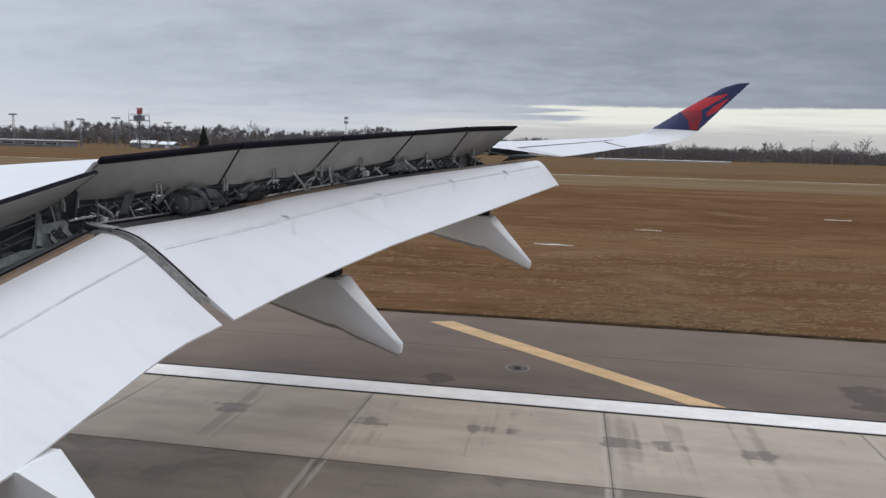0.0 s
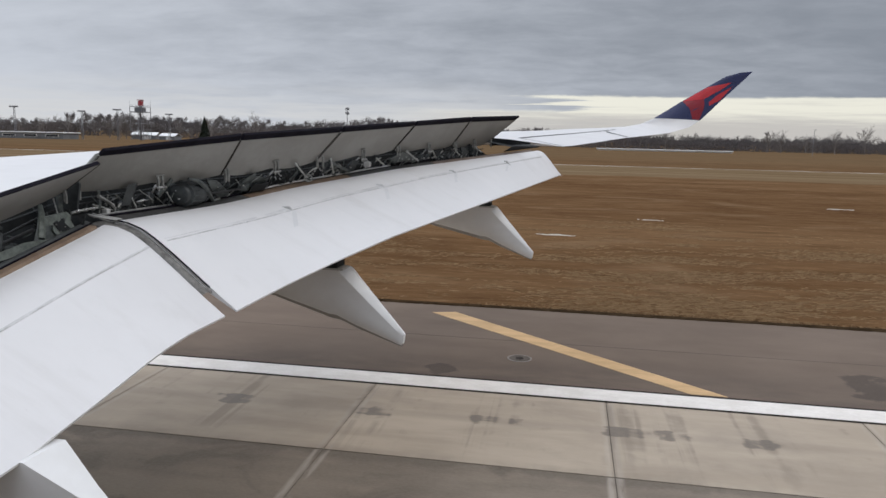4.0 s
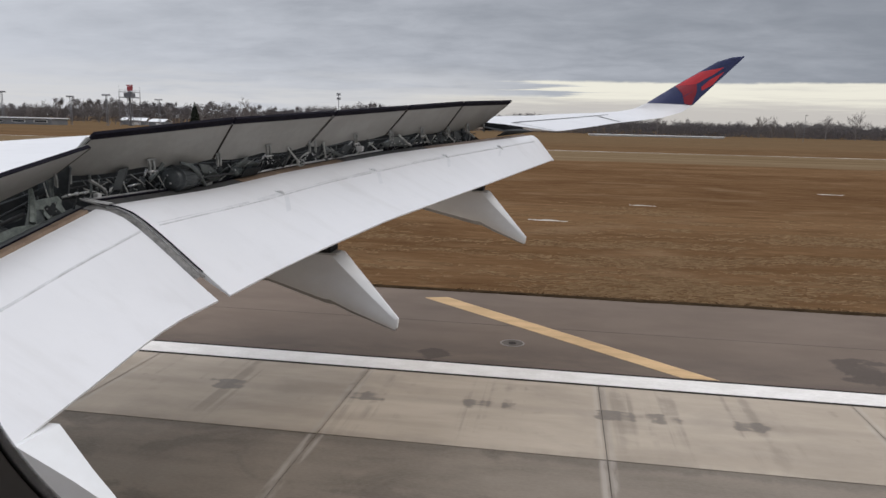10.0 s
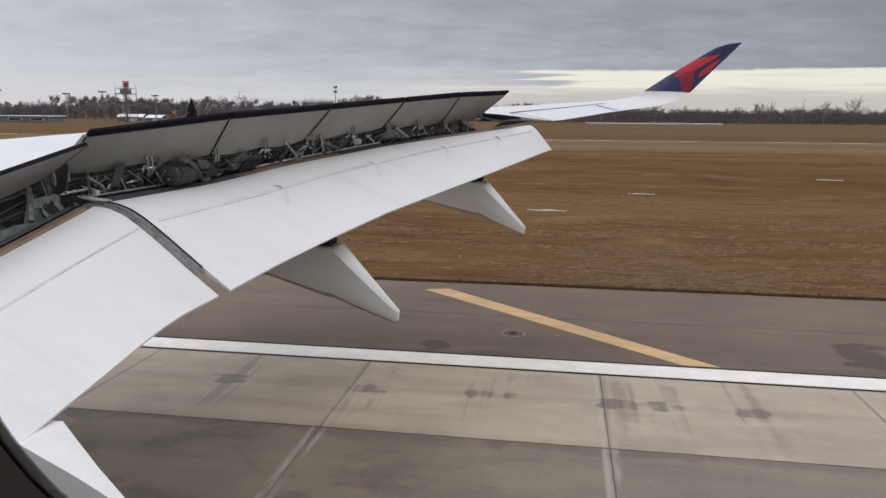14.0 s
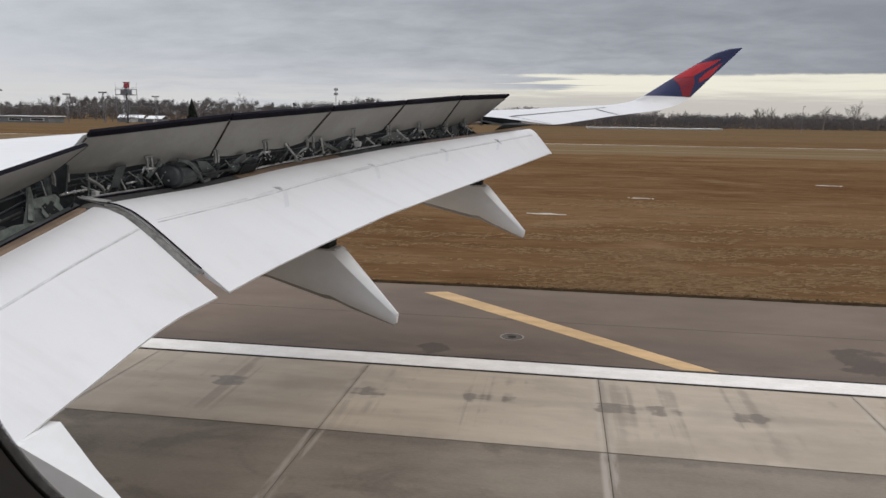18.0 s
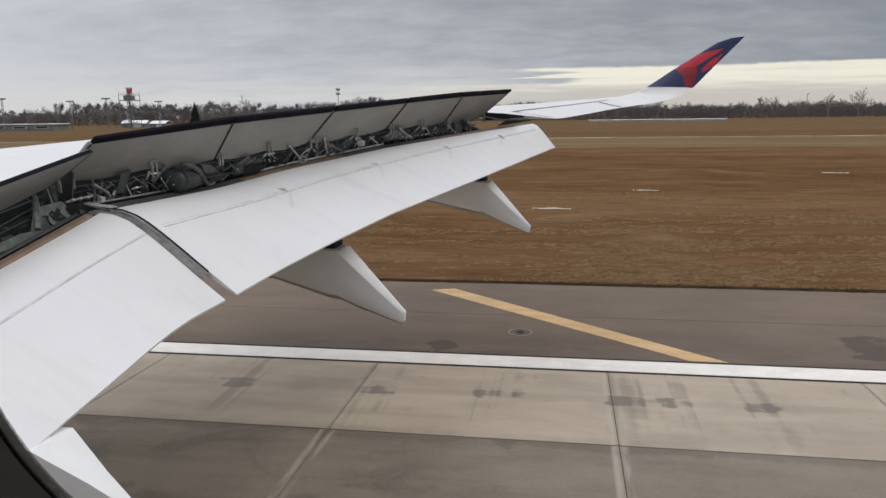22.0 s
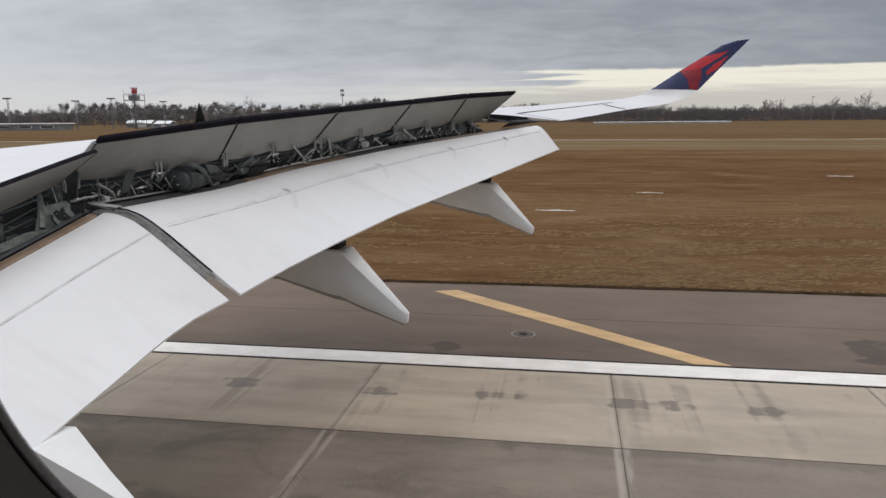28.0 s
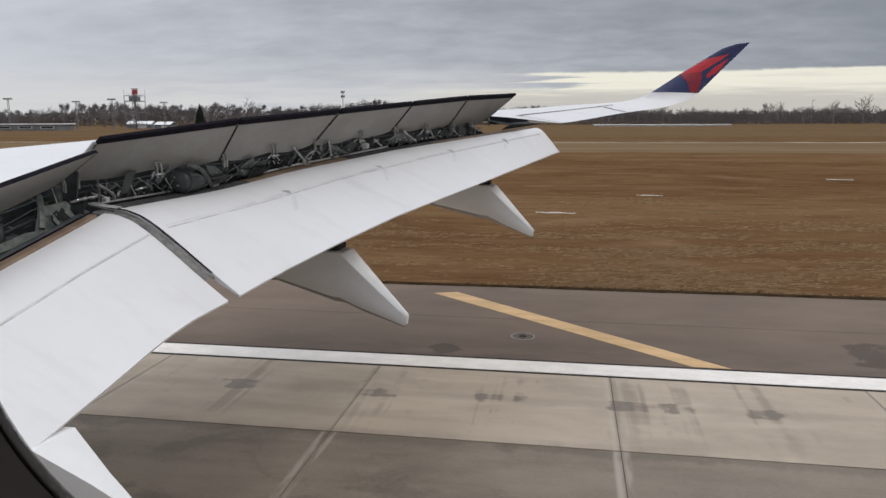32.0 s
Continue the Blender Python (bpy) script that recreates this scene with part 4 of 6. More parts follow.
fairing((-6.2, 10.60, 4.62), (-3.32, 10.88, 4.08), (-2.41, 10.78, 3.10), 0.80, 0.80, 0.20, 0.62)
fairing((-4.6, 15.78, 5.0), (-1.58, 16.06, 4.64), (-0.74, 16.0, 3.69), 0.78, 0.70, 0.20, 0.62)
fairing((-6.0, 4.62, 3.80), (-3.80, 4.69, 3.71), (-2.60, 4.66, 2.76), 0.44, 0.80, 0.02, 1.6, 1.0)

# outer wing and winglet
OUTER_LE = [(17.9, -5.78, 6.18), (18.6, -5.25, 6.20), (19.25, -4.76, 6.205), (19.32, -4.71, 6.205), (20, -4.2, 6.21), (22, -2.71, 6.27), (24, -1.22, 6.38), (25.5, -0.11, 6.49), (26.4, 0.80, 6.55), (27.0, 1.75, 6.63), (27.35, 2.30, 6.74), (27.6, 2.77, 6.95)]
OUTER_TE = [(17.9, -1.95, 6.14), (18.6, -1.50, 6.10), (19.25, -1.08, 6.05), (19.32, -0.26, 5.955), (20.0, 0.0, 5.98), (22.0, 0.68, 6.08), (23.8, 1.24, 6.17), (25.2, 1.72, 6.24), (26.4, 2.5, 6.34), (27.4, 3.31, 6.45), (28.1, 4.07, 6.67), (28.5, 4.51, 6.94)]
TIP = [((2.77, 27.6, 6.95), (4.51, 28.5, 6.94)), ((3.76, 28.3, 7.58), (5.24, 28.95, 7.65)), ((4.81, 28.9, 8.21), (5.88, 29.35, 8.25)), ((5.40, 29.2, 8.56), (6.16, 29.48, 8.52)), ((5.92, 29.42, 8.73), (6.32, 29.56, 8.68)), ((6.39, 29.6, 8.79), (6.42, 29.61, 8.77))]
FOIL = [(0, 0), (0.03, 0.30), (0.12, 0.72), (0.3, 1.0), (0.5, 0.92), (0.75, 0.55), (1.0, 0.0), (0.75, -0.35), (0.5, -0.75), (0.3, -0.9), (0.12, -0.7), (0.03, -0.3)]


def foil(le, te, up, thick):
    le, te = Vector(le), Vector(te)
    t = (te - le).length * thick
    return [le.lerp(te, u) + up * (h * t) for u, h in FOIL]


secs = []
for (y0, x0, z0), (y1, x1, z1) in zip(OUTER_LE, OUTER_TE):
    lean = interp((y0 + y1) / 2, (26, 28.2), (0.0, 1.0))
    up = Vector((0, -0.85 * lean, 1 - 0.35 * lean)).normalized()
    secs.append(foil((x0, y0, z0), (x1, y1, z1), up, 0.030))
outer = jet_part("outer_wing", loft("outer_wing", secs, WHITE), label="white outer wing bending up towards the tip")
secs = [foil(a, b, Vector((0, -0.92, 0.38)), 0.030) for a, b in TIP]
winglet = jet_part("winglet", loft("winglet", secs, NAVY), label="navy blue curved winglet with a red emblem")

# aileron joints on the outer wing
def outer_point(y, u, up=0.006):
    ys0, ys1 = [p[0] for p in OUTER_LE], [p[0] for p in OUTER_TE]
    le = Vector((interp(y, ys0, [p[1] for p in OUTER_LE]), y, interp(y, ys0, [p[2] for p in OUTER_LE])))
    te = Vector((interp(y, ys1, [p[1] for p in OUTER_TE]), y, interp(y, ys1, [p[2] for p in OUTER_TE])))
    top = interp(u, (0, 0.03, 0.12, 0.3, 0.5, 0.75, 1.0), (0, 0.3, 0.72, 1.0, 0.92, 0.55, 0.0))
    return le.lerp(te, u) + Vector((0, 0, top * (te - le).length * 0.030 + up))


def outer_joint(stations, du, dy, mat):
    rows = [[outer_point(y - dy, u - du), outer_point(y + dy, u + du)] for y, u in stations]
    jet_part("aileron_joint", loft("aileron_joint", rows, mat, False), outer, "dark aileron hinge line")


outer_joint([(20.0, 0.665), (20.8, 0.63), (21.7, 0.60), (22.5, 0.57), (23.4, 0.545), (24.4, 0.51), (25.3, 0.48), (26.3, 0.40)], 0.014, 0.0, SEAL_DARK)
outer_joint([(25.6, 0.54), (25.5, 0.68), (25.4, 0.82), (25.35, 0.97)], 0.0, 0.05, SEAL_DARK)
outer_joint([(20.0, 0.67), (19.85, 0.76), (19.65, 0.87), (19.45, 0.98)], 0.0, 0.03, SEAL_GREY)
# near-black plate added beside the last spoiler to paint the cove's shade
bm = bmesh.new()
pts = [(-1.938, 6.135), (-1.476, 6.104), (-1.043, 6.048), (-0.99, 6.01), (-1.475, 5.974), (-1.937, 5.95)]
lo, hi = [bm.verts.new((x, 17.95, z)) for x, z in pts], [bm.verts.new((x, 17.98, z)) for x, z in pts]
bm.faces.new(lo)
bm.faces.new(hi[::-1])
for i in range(6):
    bm.faces.new((lo[i], lo[(i + 1) % 6], hi[(i + 1) % 6], hi[i]))
jet_part("end_rib", from_bm("end_rib", bm, BAY_DARK), outer, "near-black plate painting the shade of the cove")


def tip_point(s, u):
    i = min(int(s), len(TIP) - 2)
    q = s - i
    le = Vector(TIP[i][0]).lerp(Vector(TIP[i + 1][0]), q)
    te = Vector(TIP[i][1]).lerp(Vector(TIP[i + 1][1]), q)
    h = interp(u, [p[0] for p in FOIL[:7]], [p[1] for p in FOIL[:7]])
    return le.lerp(te, u) + Vector((0, -0.92, 0.38)) * (h * (te - le).length * 0.030 + 0.008)


def inside(x, z, poly):
    hit = False
    for (x0, z0), (x1, z1) in zip(poly, poly[1:] + poly[:1]):
        if (z0 > z) != (z1 > z) and x < x0 + (x1 - x0) * (z - z0) / (z1 - z0):
            hit = not hit
    return hit


def emblem(poly, mat, label):
    ns, nu = 150, 90
    v, f, index = [], [], {}
    for i in range(ns):
        for j in range(nu):
            s, u = i * 4.2 / ns, j / nu
            p = tip_point(s + 2.1 / ns, u + 0.5 / nu)
            if not inside(p.x, p.z, poly):
                continue
            q = []
            for di, dj in ((0, 0), (1, 0), (1, 1), (0, 1)):
                key = (i + di, j + dj)
                if key not in index:
                    index[key] = len(v)
                    v.append(tip_point(key[0] * 4.2 / ns, key[1] / nu))
                q.append(index[key])
            f.append(q)
    jet_part("emblem", mesh_of("emblem", v, f, mat), winglet, label)


emblem([(3.83, 7.60), (4.27, 7.88), (4.74, 8.15), (5.65, 8.36), (5.27, 8.09), (4.61, 7.71), (4.42, 7.68)], RED, "bright red emblem shape")
emblem([(3.83, 7.60), (4.42, 7.68), (4.61, 7.71), (4.64, 7.44), (4.47, 6.95), (4.20, 6.97), (4.09, 7.34)], DARK_RED, "deep red emblem shape")
emblem([(5.67, 8.21), (5.23, 7.70), (4.82, 7.47), (4.80, 7.60), (5.09, 7.87)], RED, "bright red emblem shape")

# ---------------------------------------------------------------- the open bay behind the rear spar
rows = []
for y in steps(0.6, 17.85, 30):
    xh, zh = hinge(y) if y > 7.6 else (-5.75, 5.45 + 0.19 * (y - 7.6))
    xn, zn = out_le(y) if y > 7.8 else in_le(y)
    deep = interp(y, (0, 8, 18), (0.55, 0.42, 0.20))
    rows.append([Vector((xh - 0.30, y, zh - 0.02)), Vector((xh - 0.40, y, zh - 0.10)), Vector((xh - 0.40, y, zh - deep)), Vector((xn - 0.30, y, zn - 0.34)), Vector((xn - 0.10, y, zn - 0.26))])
bay = jet_part("flap_bay", loft("flap_bay", rows, BAY_DARK, False, False), label="open bay lined in painted shade, full of flap drives and pipes")


def bay_point(y, t, up=0.0):
    """t runs from the rear spar (0) to the flap nose (1)."""
    xh, zh = hinge(y) if y > 7.6 else (-5.75, 5.45 + 0.19 * (y - 7.6))
    xn, zn = out_le(y) if y > 7.8 else in_le(y)
    xn, zn = xn - 0.28, zn
    return Vector((xh + (xn - xh) * t, y, zh - 0.12 + (zn - zh + 0.02) * t + up))


def rib(y, thick, mat=BAY):
    set_back = Vector((-0.20, 0, 0))
    a, b = bay_point(y, 0.0, 0.0) + set_back, bay_point(y, 0.75, -0.05) + set_back
    c, d = bay_point(y, 0.75, -0.04) + set_back * 0.2, bay_point(y, 0.30, 0.0) + set_back * 0.5
    bm = bmesh.new()
    q = [a, b, c, d]
    lo = [bm.verts.new(p + Vector((0, -thick, 0))) for p in q]
    hi = [bm.verts.new(p + Vector((0, thick, 0))) for p in q]
    bm.faces.new(lo)
    bm.faces.new(hi[::-1])
    for i in range(4):
        bm.faces.new((lo[i], lo[(i + 1) % 4], hi[(i + 1) % 4], hi[i]))
    return jet_part("rib", from_bm("rib", bm, mat), bay)


rb = random.Random(7)
y = 3.2
while y < 17.7:
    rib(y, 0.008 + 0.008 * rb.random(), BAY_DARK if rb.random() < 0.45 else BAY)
    y += 0.5 + 0.5 * rb.random()


def inner(y, t, up=0.0, back=0.0):
    """A point in the bay set back under the spoilers."""
    return bay_point(y, t, up) + Vector((-0.06 - back, 0, 0))


OUT = Vector((0.42, -0.90, 0.04))   # out of the bay's open side


def lay(y, t, out=0.0):
    """A point in the bay, moved out of its open side."""
    return inner(y, t) + OUT * out


def limb(name, pts, radii, mat, label="", out=0.08, sides=6):
    """A forged arm through points of the bay."""
    return jet_part(name, tube(name, [lay(y, t, out) for y, t in pts], radii, mat, sides), bay, label)


def cast(name, outline, mat, label="", out=0.06, thick=0.045):
    """A cast plate cut to an outline, with a narrowed face."""
    mid = Vector((0, 0, 0))
    for y, t in outline:
        mid += lay(y, t, out) / len(outline)
    base = [lay(y, t, out) for y, t in outline]
    face = [p.lerp(mid, 0.07) + OUT * thick for p in base]
    bm = bmesh.new()
    lo, hi = [bm.verts.new(p) for p in base], [bm.verts.new(p) for p in face]
    bm.faces.new(lo)
    bm.faces.new(hi[::-1])
    for k in range(len(lo)):
        bm.faces.new((lo[k], lo[(k + 1) % len(lo)], hi[(k + 1) % len(lo)], hi[k]))
    return jet_part(name, from_bm(name, bm, mat), bay, label)


# studs serve both as bolt heads and as painted glints
def studs(spots, r=0.011, mat=None, out=0.13):
    for y, t in spots:
        p = lay(y, t, out)
        jet_part("bolt_head", tube("bolt_head", [p, p + OUT * 0.02], r, mat or STEEL, 6), bay)


def tie_rod(a, b, r, mat, out=0.12):
    """A thin rod with eye ends and a turnbuckle at mid-length."""
    p, q = lay(*a, out), lay(*b, out)
    pts = [p.lerp(q, k) for k in (0, 0.08, 0.12, 0.44, 0.47, 0.55, 0.58, 0.88, 0.92, 1)]
    jet_part("tie_rod", tube("tie_rod", pts, [r * k for k in (1.5, 1.5, 1, 1, 1.35, 1.35, 1, 1, 1.5, 1.5)], mat, 7), bay)


def gearbox(y, t, r, mat=BAY):
    p = lay(y, t)
    secs = []
    for dy, q in ((-0.30, 0.35), (-0.26, 0.72), (-0.22, 0.80), (-0.21, 0.98), (-0.17, 0.98), (-0.16, 0.90), (-0.04, 1.0), (0.10, 0.98), (0.20, 0.84), (0.21, 0.92), (0.25, 0.92), (0.26, 0.7), (0.32, 0.42)):
        secs.append([p + Vector((math.cos(a) * r * q, dy * r / 0.2, math.sin(a) * r * q * 0.85)) for a in steps(0, 2 * math.pi * 23 / 24, 23)])
    box = jet_part("gearbox", loft("gearbox", secs, mat), bay, "rounded dark flap drive gearbox")
    # stiffening ribs round the casing
    for k in range(9):
        a = -0.5 + 0.42 * k
        rim = [p + Vector((math.cos(a) * r * q, dy * r / 0.2, math.sin(a) * r * q * 0.85)) for dy, q in ((-0.20, 0.99), (-0.10, 1.01), (0.02, 1.03), (0.12, 1.0), (0.20, 0.90))]
        jet_part("casing_rib", tube("casing_rib", rim, r * 0.035, mat, 5), box)
    return box


def actuator(y):
    """A spoiler jack under the middle of a panel: cylinder, polished rod and valve block."""
    foot, head = lay(y - 0.04, 0.62), lay(y + 0.06, -0.02)
    mid = foot.lerp(head, 0.62)
    jet_part("actuator", tube("actuator", [foot, foot.lerp(mid, 0.15), foot.lerp(mid, 0.2), mid], [0.034, 0.034, 0.046, 0.044], BAY, 10), bay, "primed spoiler jack")
    jet_part("actuator_rod", tube("actuator_rod", [mid, head], 0.015, STEEL, 8), bay)
    jet_part("valve_block", from_bm("valve_block", box_bm(0.10, 0.14, 0.08, 0.02, foot + Vector((-0.02, 0.12, 0.02))), BAY), bay)


def link_loop(y, t, r, thick, mat):
    """A closed round hose clip."""
    c, w = lay(y, t, 0.14), Vector((OUT.y, -OUT.x, 0)).normalized()
    pts = [c + w * (math.cos(a) * r) + Vector((0, 0, math.sin(a) * r * 0.9)) for a in steps(0, 2 * math.pi, 18)]
    jet_part("hose_loop", tube("hose_loop", pts, thick, mat, 6), bay, "pale looped hose")


# beside the joint of the two flaps
cast("pedestal_fitting", [(7.32, 0.29), (7.66, 0.38), (7.71, 0.52), (7.69, 0.62), (7.75, 0.90), (7.45, 0.86), (7.41, 0.70), (7.44, 0.58), (7.33, 0.52)], PEDESTAL, "green primed cast pedestal with bolts", 0.10)
cast("pedestal_foot", [(7.24, 0.30), (7.40, 0.54), (7.44, 0.86), (7.22, 0.98), (7.06, 0.80)], CASTING, "dark foot of the pedestal", 0.06)
limb("pedestal_post", [(7.34, 0.0), (7.31, 0.25), (7.20, 0.75)], [0.022, 0.036, 0.045], PEDESTAL, "green primed post", 0.10)
# dark plate on the face paints the shade of a cut-out
cast("cutout_shade", [(7.46, 0.54), (7.56, 0.48), (7.65, 0.54), (7.62, 0.64), (7.69, 0.84), (7.52, 0.82), (7.49, 0.70)], BAY_DARK, "dark plate painting the shade of a pedestal cut-out", 0.158, 0.006)
studs([(7.50, 0.60), (7.61, 0.74), (7.53, 0.80), (7.63, 0.55)], 0.009, LUG, 0.155)
limb("hinge_post", [(7.61, -0.04), (7.60, 0.36)], [0.034, 0.028], CASTING, "dark hinge arm", 0.08)
# thin pale rod paints the bright highlight on the post's edge
tie_rod((7.565, -0.02), (7.56, 0.36), 0.006, HARDWARE)
limb("hook_post", [(8.07, -0.06), (8.09, 0.20), (8.08, 0.46)], [0.020, 0.016, 0.022], CASTING, "grey bracket post", 0.08)
limb("hook_fitting", [(8.08, 0.10), (8.17, 0.24), (8.27, 0.42), (8.30, 0.56), (8.30, 0.76)], [0.024, 0.020, 0.024, 0.014, 0.010], LUG, "pale hooked bracket", 0.11)
jet_part("valve_block", from_bm("valve_block", box_bm(0.07, 0.08, 0.07, 0.015, lay(8.18, 0.58, 0.12)), LIP), bay, "pale valve block")
limb("torque_shaft", [(7.72, 0.45), (7.9, 0.44), (8.06, 0.43)], 0.014, HARDWARE, "bright flap torque shaft", 0.10)
for y in (7.78, 7.88, 7.98):
    limb("shaft_coupling", [(y, 0.45), (y + 0.035, 0.445)], 0.023, STEEL, "", 0.10, 8)
# under the innermost of the outboard spoilers
cast("rib_post", [(8.46, -0.12), (8.58, -0.14), (8.51, 0.52), (8.38, 0.48)], BAY, "grey rib post", 0.05, 0.08)
tie_rod((8.53, 0.27), (8.68, 0.78), 0.008, HARDWARE)
tie_rod((9.05, 0.24), (9.31, 0.78), 0.008, HARDWARE)
for y, t in ((8.30, 0.80), (8.95, 0.86), (9.55, 0.84), (10.25, 0.86)):
    limb("bright_pipe", [(y, t), (y + 0.10, t - 0.01), (y + 0.24, t + 0.01)], [0.007, 0.010, 0.007], HARDWARE, "", 0.10, 6)
limb("bright_pipe", [(8.61, 0.42), (8.70, 0.41), (8.79, 0.39)], [0.010, 0.015, 0.011], STEEL, "", 0.10, 8)
limb("hinge_arm", [(9.06, -0.14), (9.0, 0.10), (8.92, 0.32)], [0.026, 0.022, 0.030], CASTING, "forged grey arm", 0.07)
gearbox(9.42, 0.38, 0.215)
limb("curved_arm", [(9.33, -0.10), (9.52, 0.02), (9.68, 0.22), (9.80, 0.42), (9.95, 0.66), (10.08, 0.88)], [0.018, 0.030, 0.034, 0.032, 0.030, 0.036], CASTING, "forged grey drive arm curling over the gearbox", 0.20)
cast("crank_plate", [(9.64, 0.0), (9.84, 0.08), (10.06, 0.34), (10.26, 0.60), (10.20, 0.74), (9.98, 0.56), (9.78, 0.26)], CASTING, "grey cranked plate", 0.06)
limb("shaft_coupling", [(9.30, 0.50), (9.34, 0.49), (9.35, 0.49), (9.42, 0.48), (9.43, 0.48), (9.55, 0.47), (9.56, 0.47), (9.66, 0.46)], [0.012, 0.012, 0.026, 0.026, 0.019, 0.019, 0.027, 0.027], STEEL, "bright shaft coupling", 0.24, 10)
limb("torque_shaft", [(9.66, 0.46), (10.0, 0.48), (10.46, 0.50)], 0.017, HOSE, "dark flap torque shaft", 0.18, 10)
cast("strut_foot", [(9.98, 0.70), (10.12, 0.66), (10.20, 0.90), (10.06, 0.98)], HARDWARE, "pale strut foot", 0.16)
gearbox(10.50, 0.46, 0.085, CASTING)
cast("cover_box", [(10.66, 0.42), (11.04, 0.44), (11.08, 0.74), (10.70, 0.74)], BAY_DARK, "black cover box", 0.14, 0.10)
cast("web_plate", [(10.36, 0.25), (10.50, -0.03), (10.58, 0.12), (10.93, 0.28), (10.93, 0.40), (10.56, 0.35)], CASTING, "grey triangular web plate", 0.05)
# most of these bright studs stand for glints
studs([(11.06, 0.28), (11.12, 0.36), (11.18, 0.27), (11.22, 0.38), (10.46, 0.40), (10.55, 0.48)], 0.012)
# outwards along the bay
tie_rod((11.28, -0.12), (11.94, 0.54), 0.013, HARDWARE)
tie_rod((11.50, 0.12), (11.52, 0.50), 0.011, CASTING)
limb("hinge_arm", [(11.34, -0.08), (11.50, 0.22), (11.62, 0.60)], [0.030, 0.024, 0.034], BAY, "dark forged arm", 0.04)
link_loop(12.0, 0.58, 0.062, 0.013, HARDWARE)
studs([(11.90, 0.26), (11.98, 0.30), (12.06, 0.24), (12.12, 0.31), (12.30, 0.50), (12.36, 0.58)], 0.013)
tie_rod((12.07, -0.16), (12.57, 0.52), 0.014, HARDWARE)
limb("hinge_arm", [(12.12, -0.06), (12.48, 0.22), (13.03, 0.58)], [0.032, 0.024, 0.032], CASTING, "forged grey arm", 0.07)
limb("hinge_arm", [(12.10, 0.0), (12.22, 0.40)], [0.026, 0.030], BAY, "dark forged arm", 0.05)
cast("web_plate", [(12.78, 0.05), (13.05, 0.15), (13.16, 0.62), (12.94, 0.62)], BAY, "dark web plate", 0.04)
jet_part("valve_block", from_bm("valve_block", box_bm(0.12, 0.12, 0.10, 0.02, lay(13.40, 0.38, 0.10)), LIP), bay, "pale valve block")
tie_rod((13.52, 0.16), (13.98, 0.54), 0.014, HARDWARE)
cast("hinge_casting", [(14.02, 0.28), (14.22, 0.0), (14.44, 0.08), (14.72, 0.28), (14.98, 0.50), (14.92, 0.64), (14.58, 0.50), (14.24, 0.52)], CASTING, "pale grey hinge casting", 0.08)
tie_rod((14.32, -0.04), (15.00, 0.56), 0.016, HARDWARE)
studs([(14.30, 0.30), (14.42, 0.36), (14.52, 0.28), (14.66, 0.42), (14.80, 0.46), (14.34, 0.42)], 0.015)
for y in (15.30, 16.12, 16.95):
    tie_rod((y, 0.06), (y + 0.26, 0.50), 0.014, HARDWARE)
    limb("hinge_arm", [(y - 0.15, -0.06), (y - 0.02, 0.24), (y - 0.10, 0.60)], [0.034, 0.028, 0.036], BAY, "dark forged arm", 0.05)
cast("web_plate", [(16.40, 0.0), (16.62, 0.05), (16.74, 0.50), (16.48, 0.55)], BAY, "dark web plate", 0.05)
# small rods, clips and angle brackets between the large fittings
for k in range(64):
    y = 7.75 + 9.4 * rb.random() ** 1.15
    t0, run = rb.uniform(0.0, 0.5), rb.uniform(-0.22, 0.30)
    tie_rod((y, t0), (y + run, t0 + rb.uniform(0.15, 0.42)), rb.uniform(0.004, 0.008), rb.choice((HARDWARE, LUG, CASTING, BAY, LUG)), rb.uniform(0.02, 0.13))
for k in range(34):
    y, t = 7.8 + 9.2 * rb.random() ** 1.15, rb.uniform(0.12, 0.72)
    e, q = rb.uniform(0.04, 0.10), rb.uniform(0.10, 0.22)
    cast("angle_bracket", [(y, t), (y + e, t - 0.04), (y + e * 1.3, t + q * 0.4), (y + e * 0.5, t + q * 0.3), (y + e * 0.4, t + q), (y - 0.01, t + q)], rb.choice((CASTING, BAY, BAY, HARDWARE)), "", rb.uniform(0.02, 0.10), 0.02)
# ahead of the inboard flap
cast("pedestal_fitting", [(6.10, 0.10), (6.34, 0.18), (6.38, 0.44), (6.30, 0.60), (6.36, 0.80), (6.06, 0.80)], BAY, "dark cast pedestal", 0.06)
limb("torque_shaft", [(3.0, 0.50), (5.0, 0.50), (7.1, 0.48)], 0.022, HOSE, "dark flap torque shaft", 0.04, 10)
for k in range(5):
    actuator(0.5 * feet[k] + 0.5 * feet[k + 1])
actuator(5.4)
actuator(6.6)
gearbox(5.9, 0.5, 0.13)
# upright plate whose paler primer paints the light on the bay floor
cast("lit_floor_panel", [(6.0, 0.60), (6.5, 0.62), (6.95, 0.66), (7.24, 0.80), (7.52, 1.0), (7.1, 0.93), (6.6, 0.82), (6.0, 0.74)], PEDESTAL, "bay floor panel with its light painted in as paler primer", 0.10, 0.02)
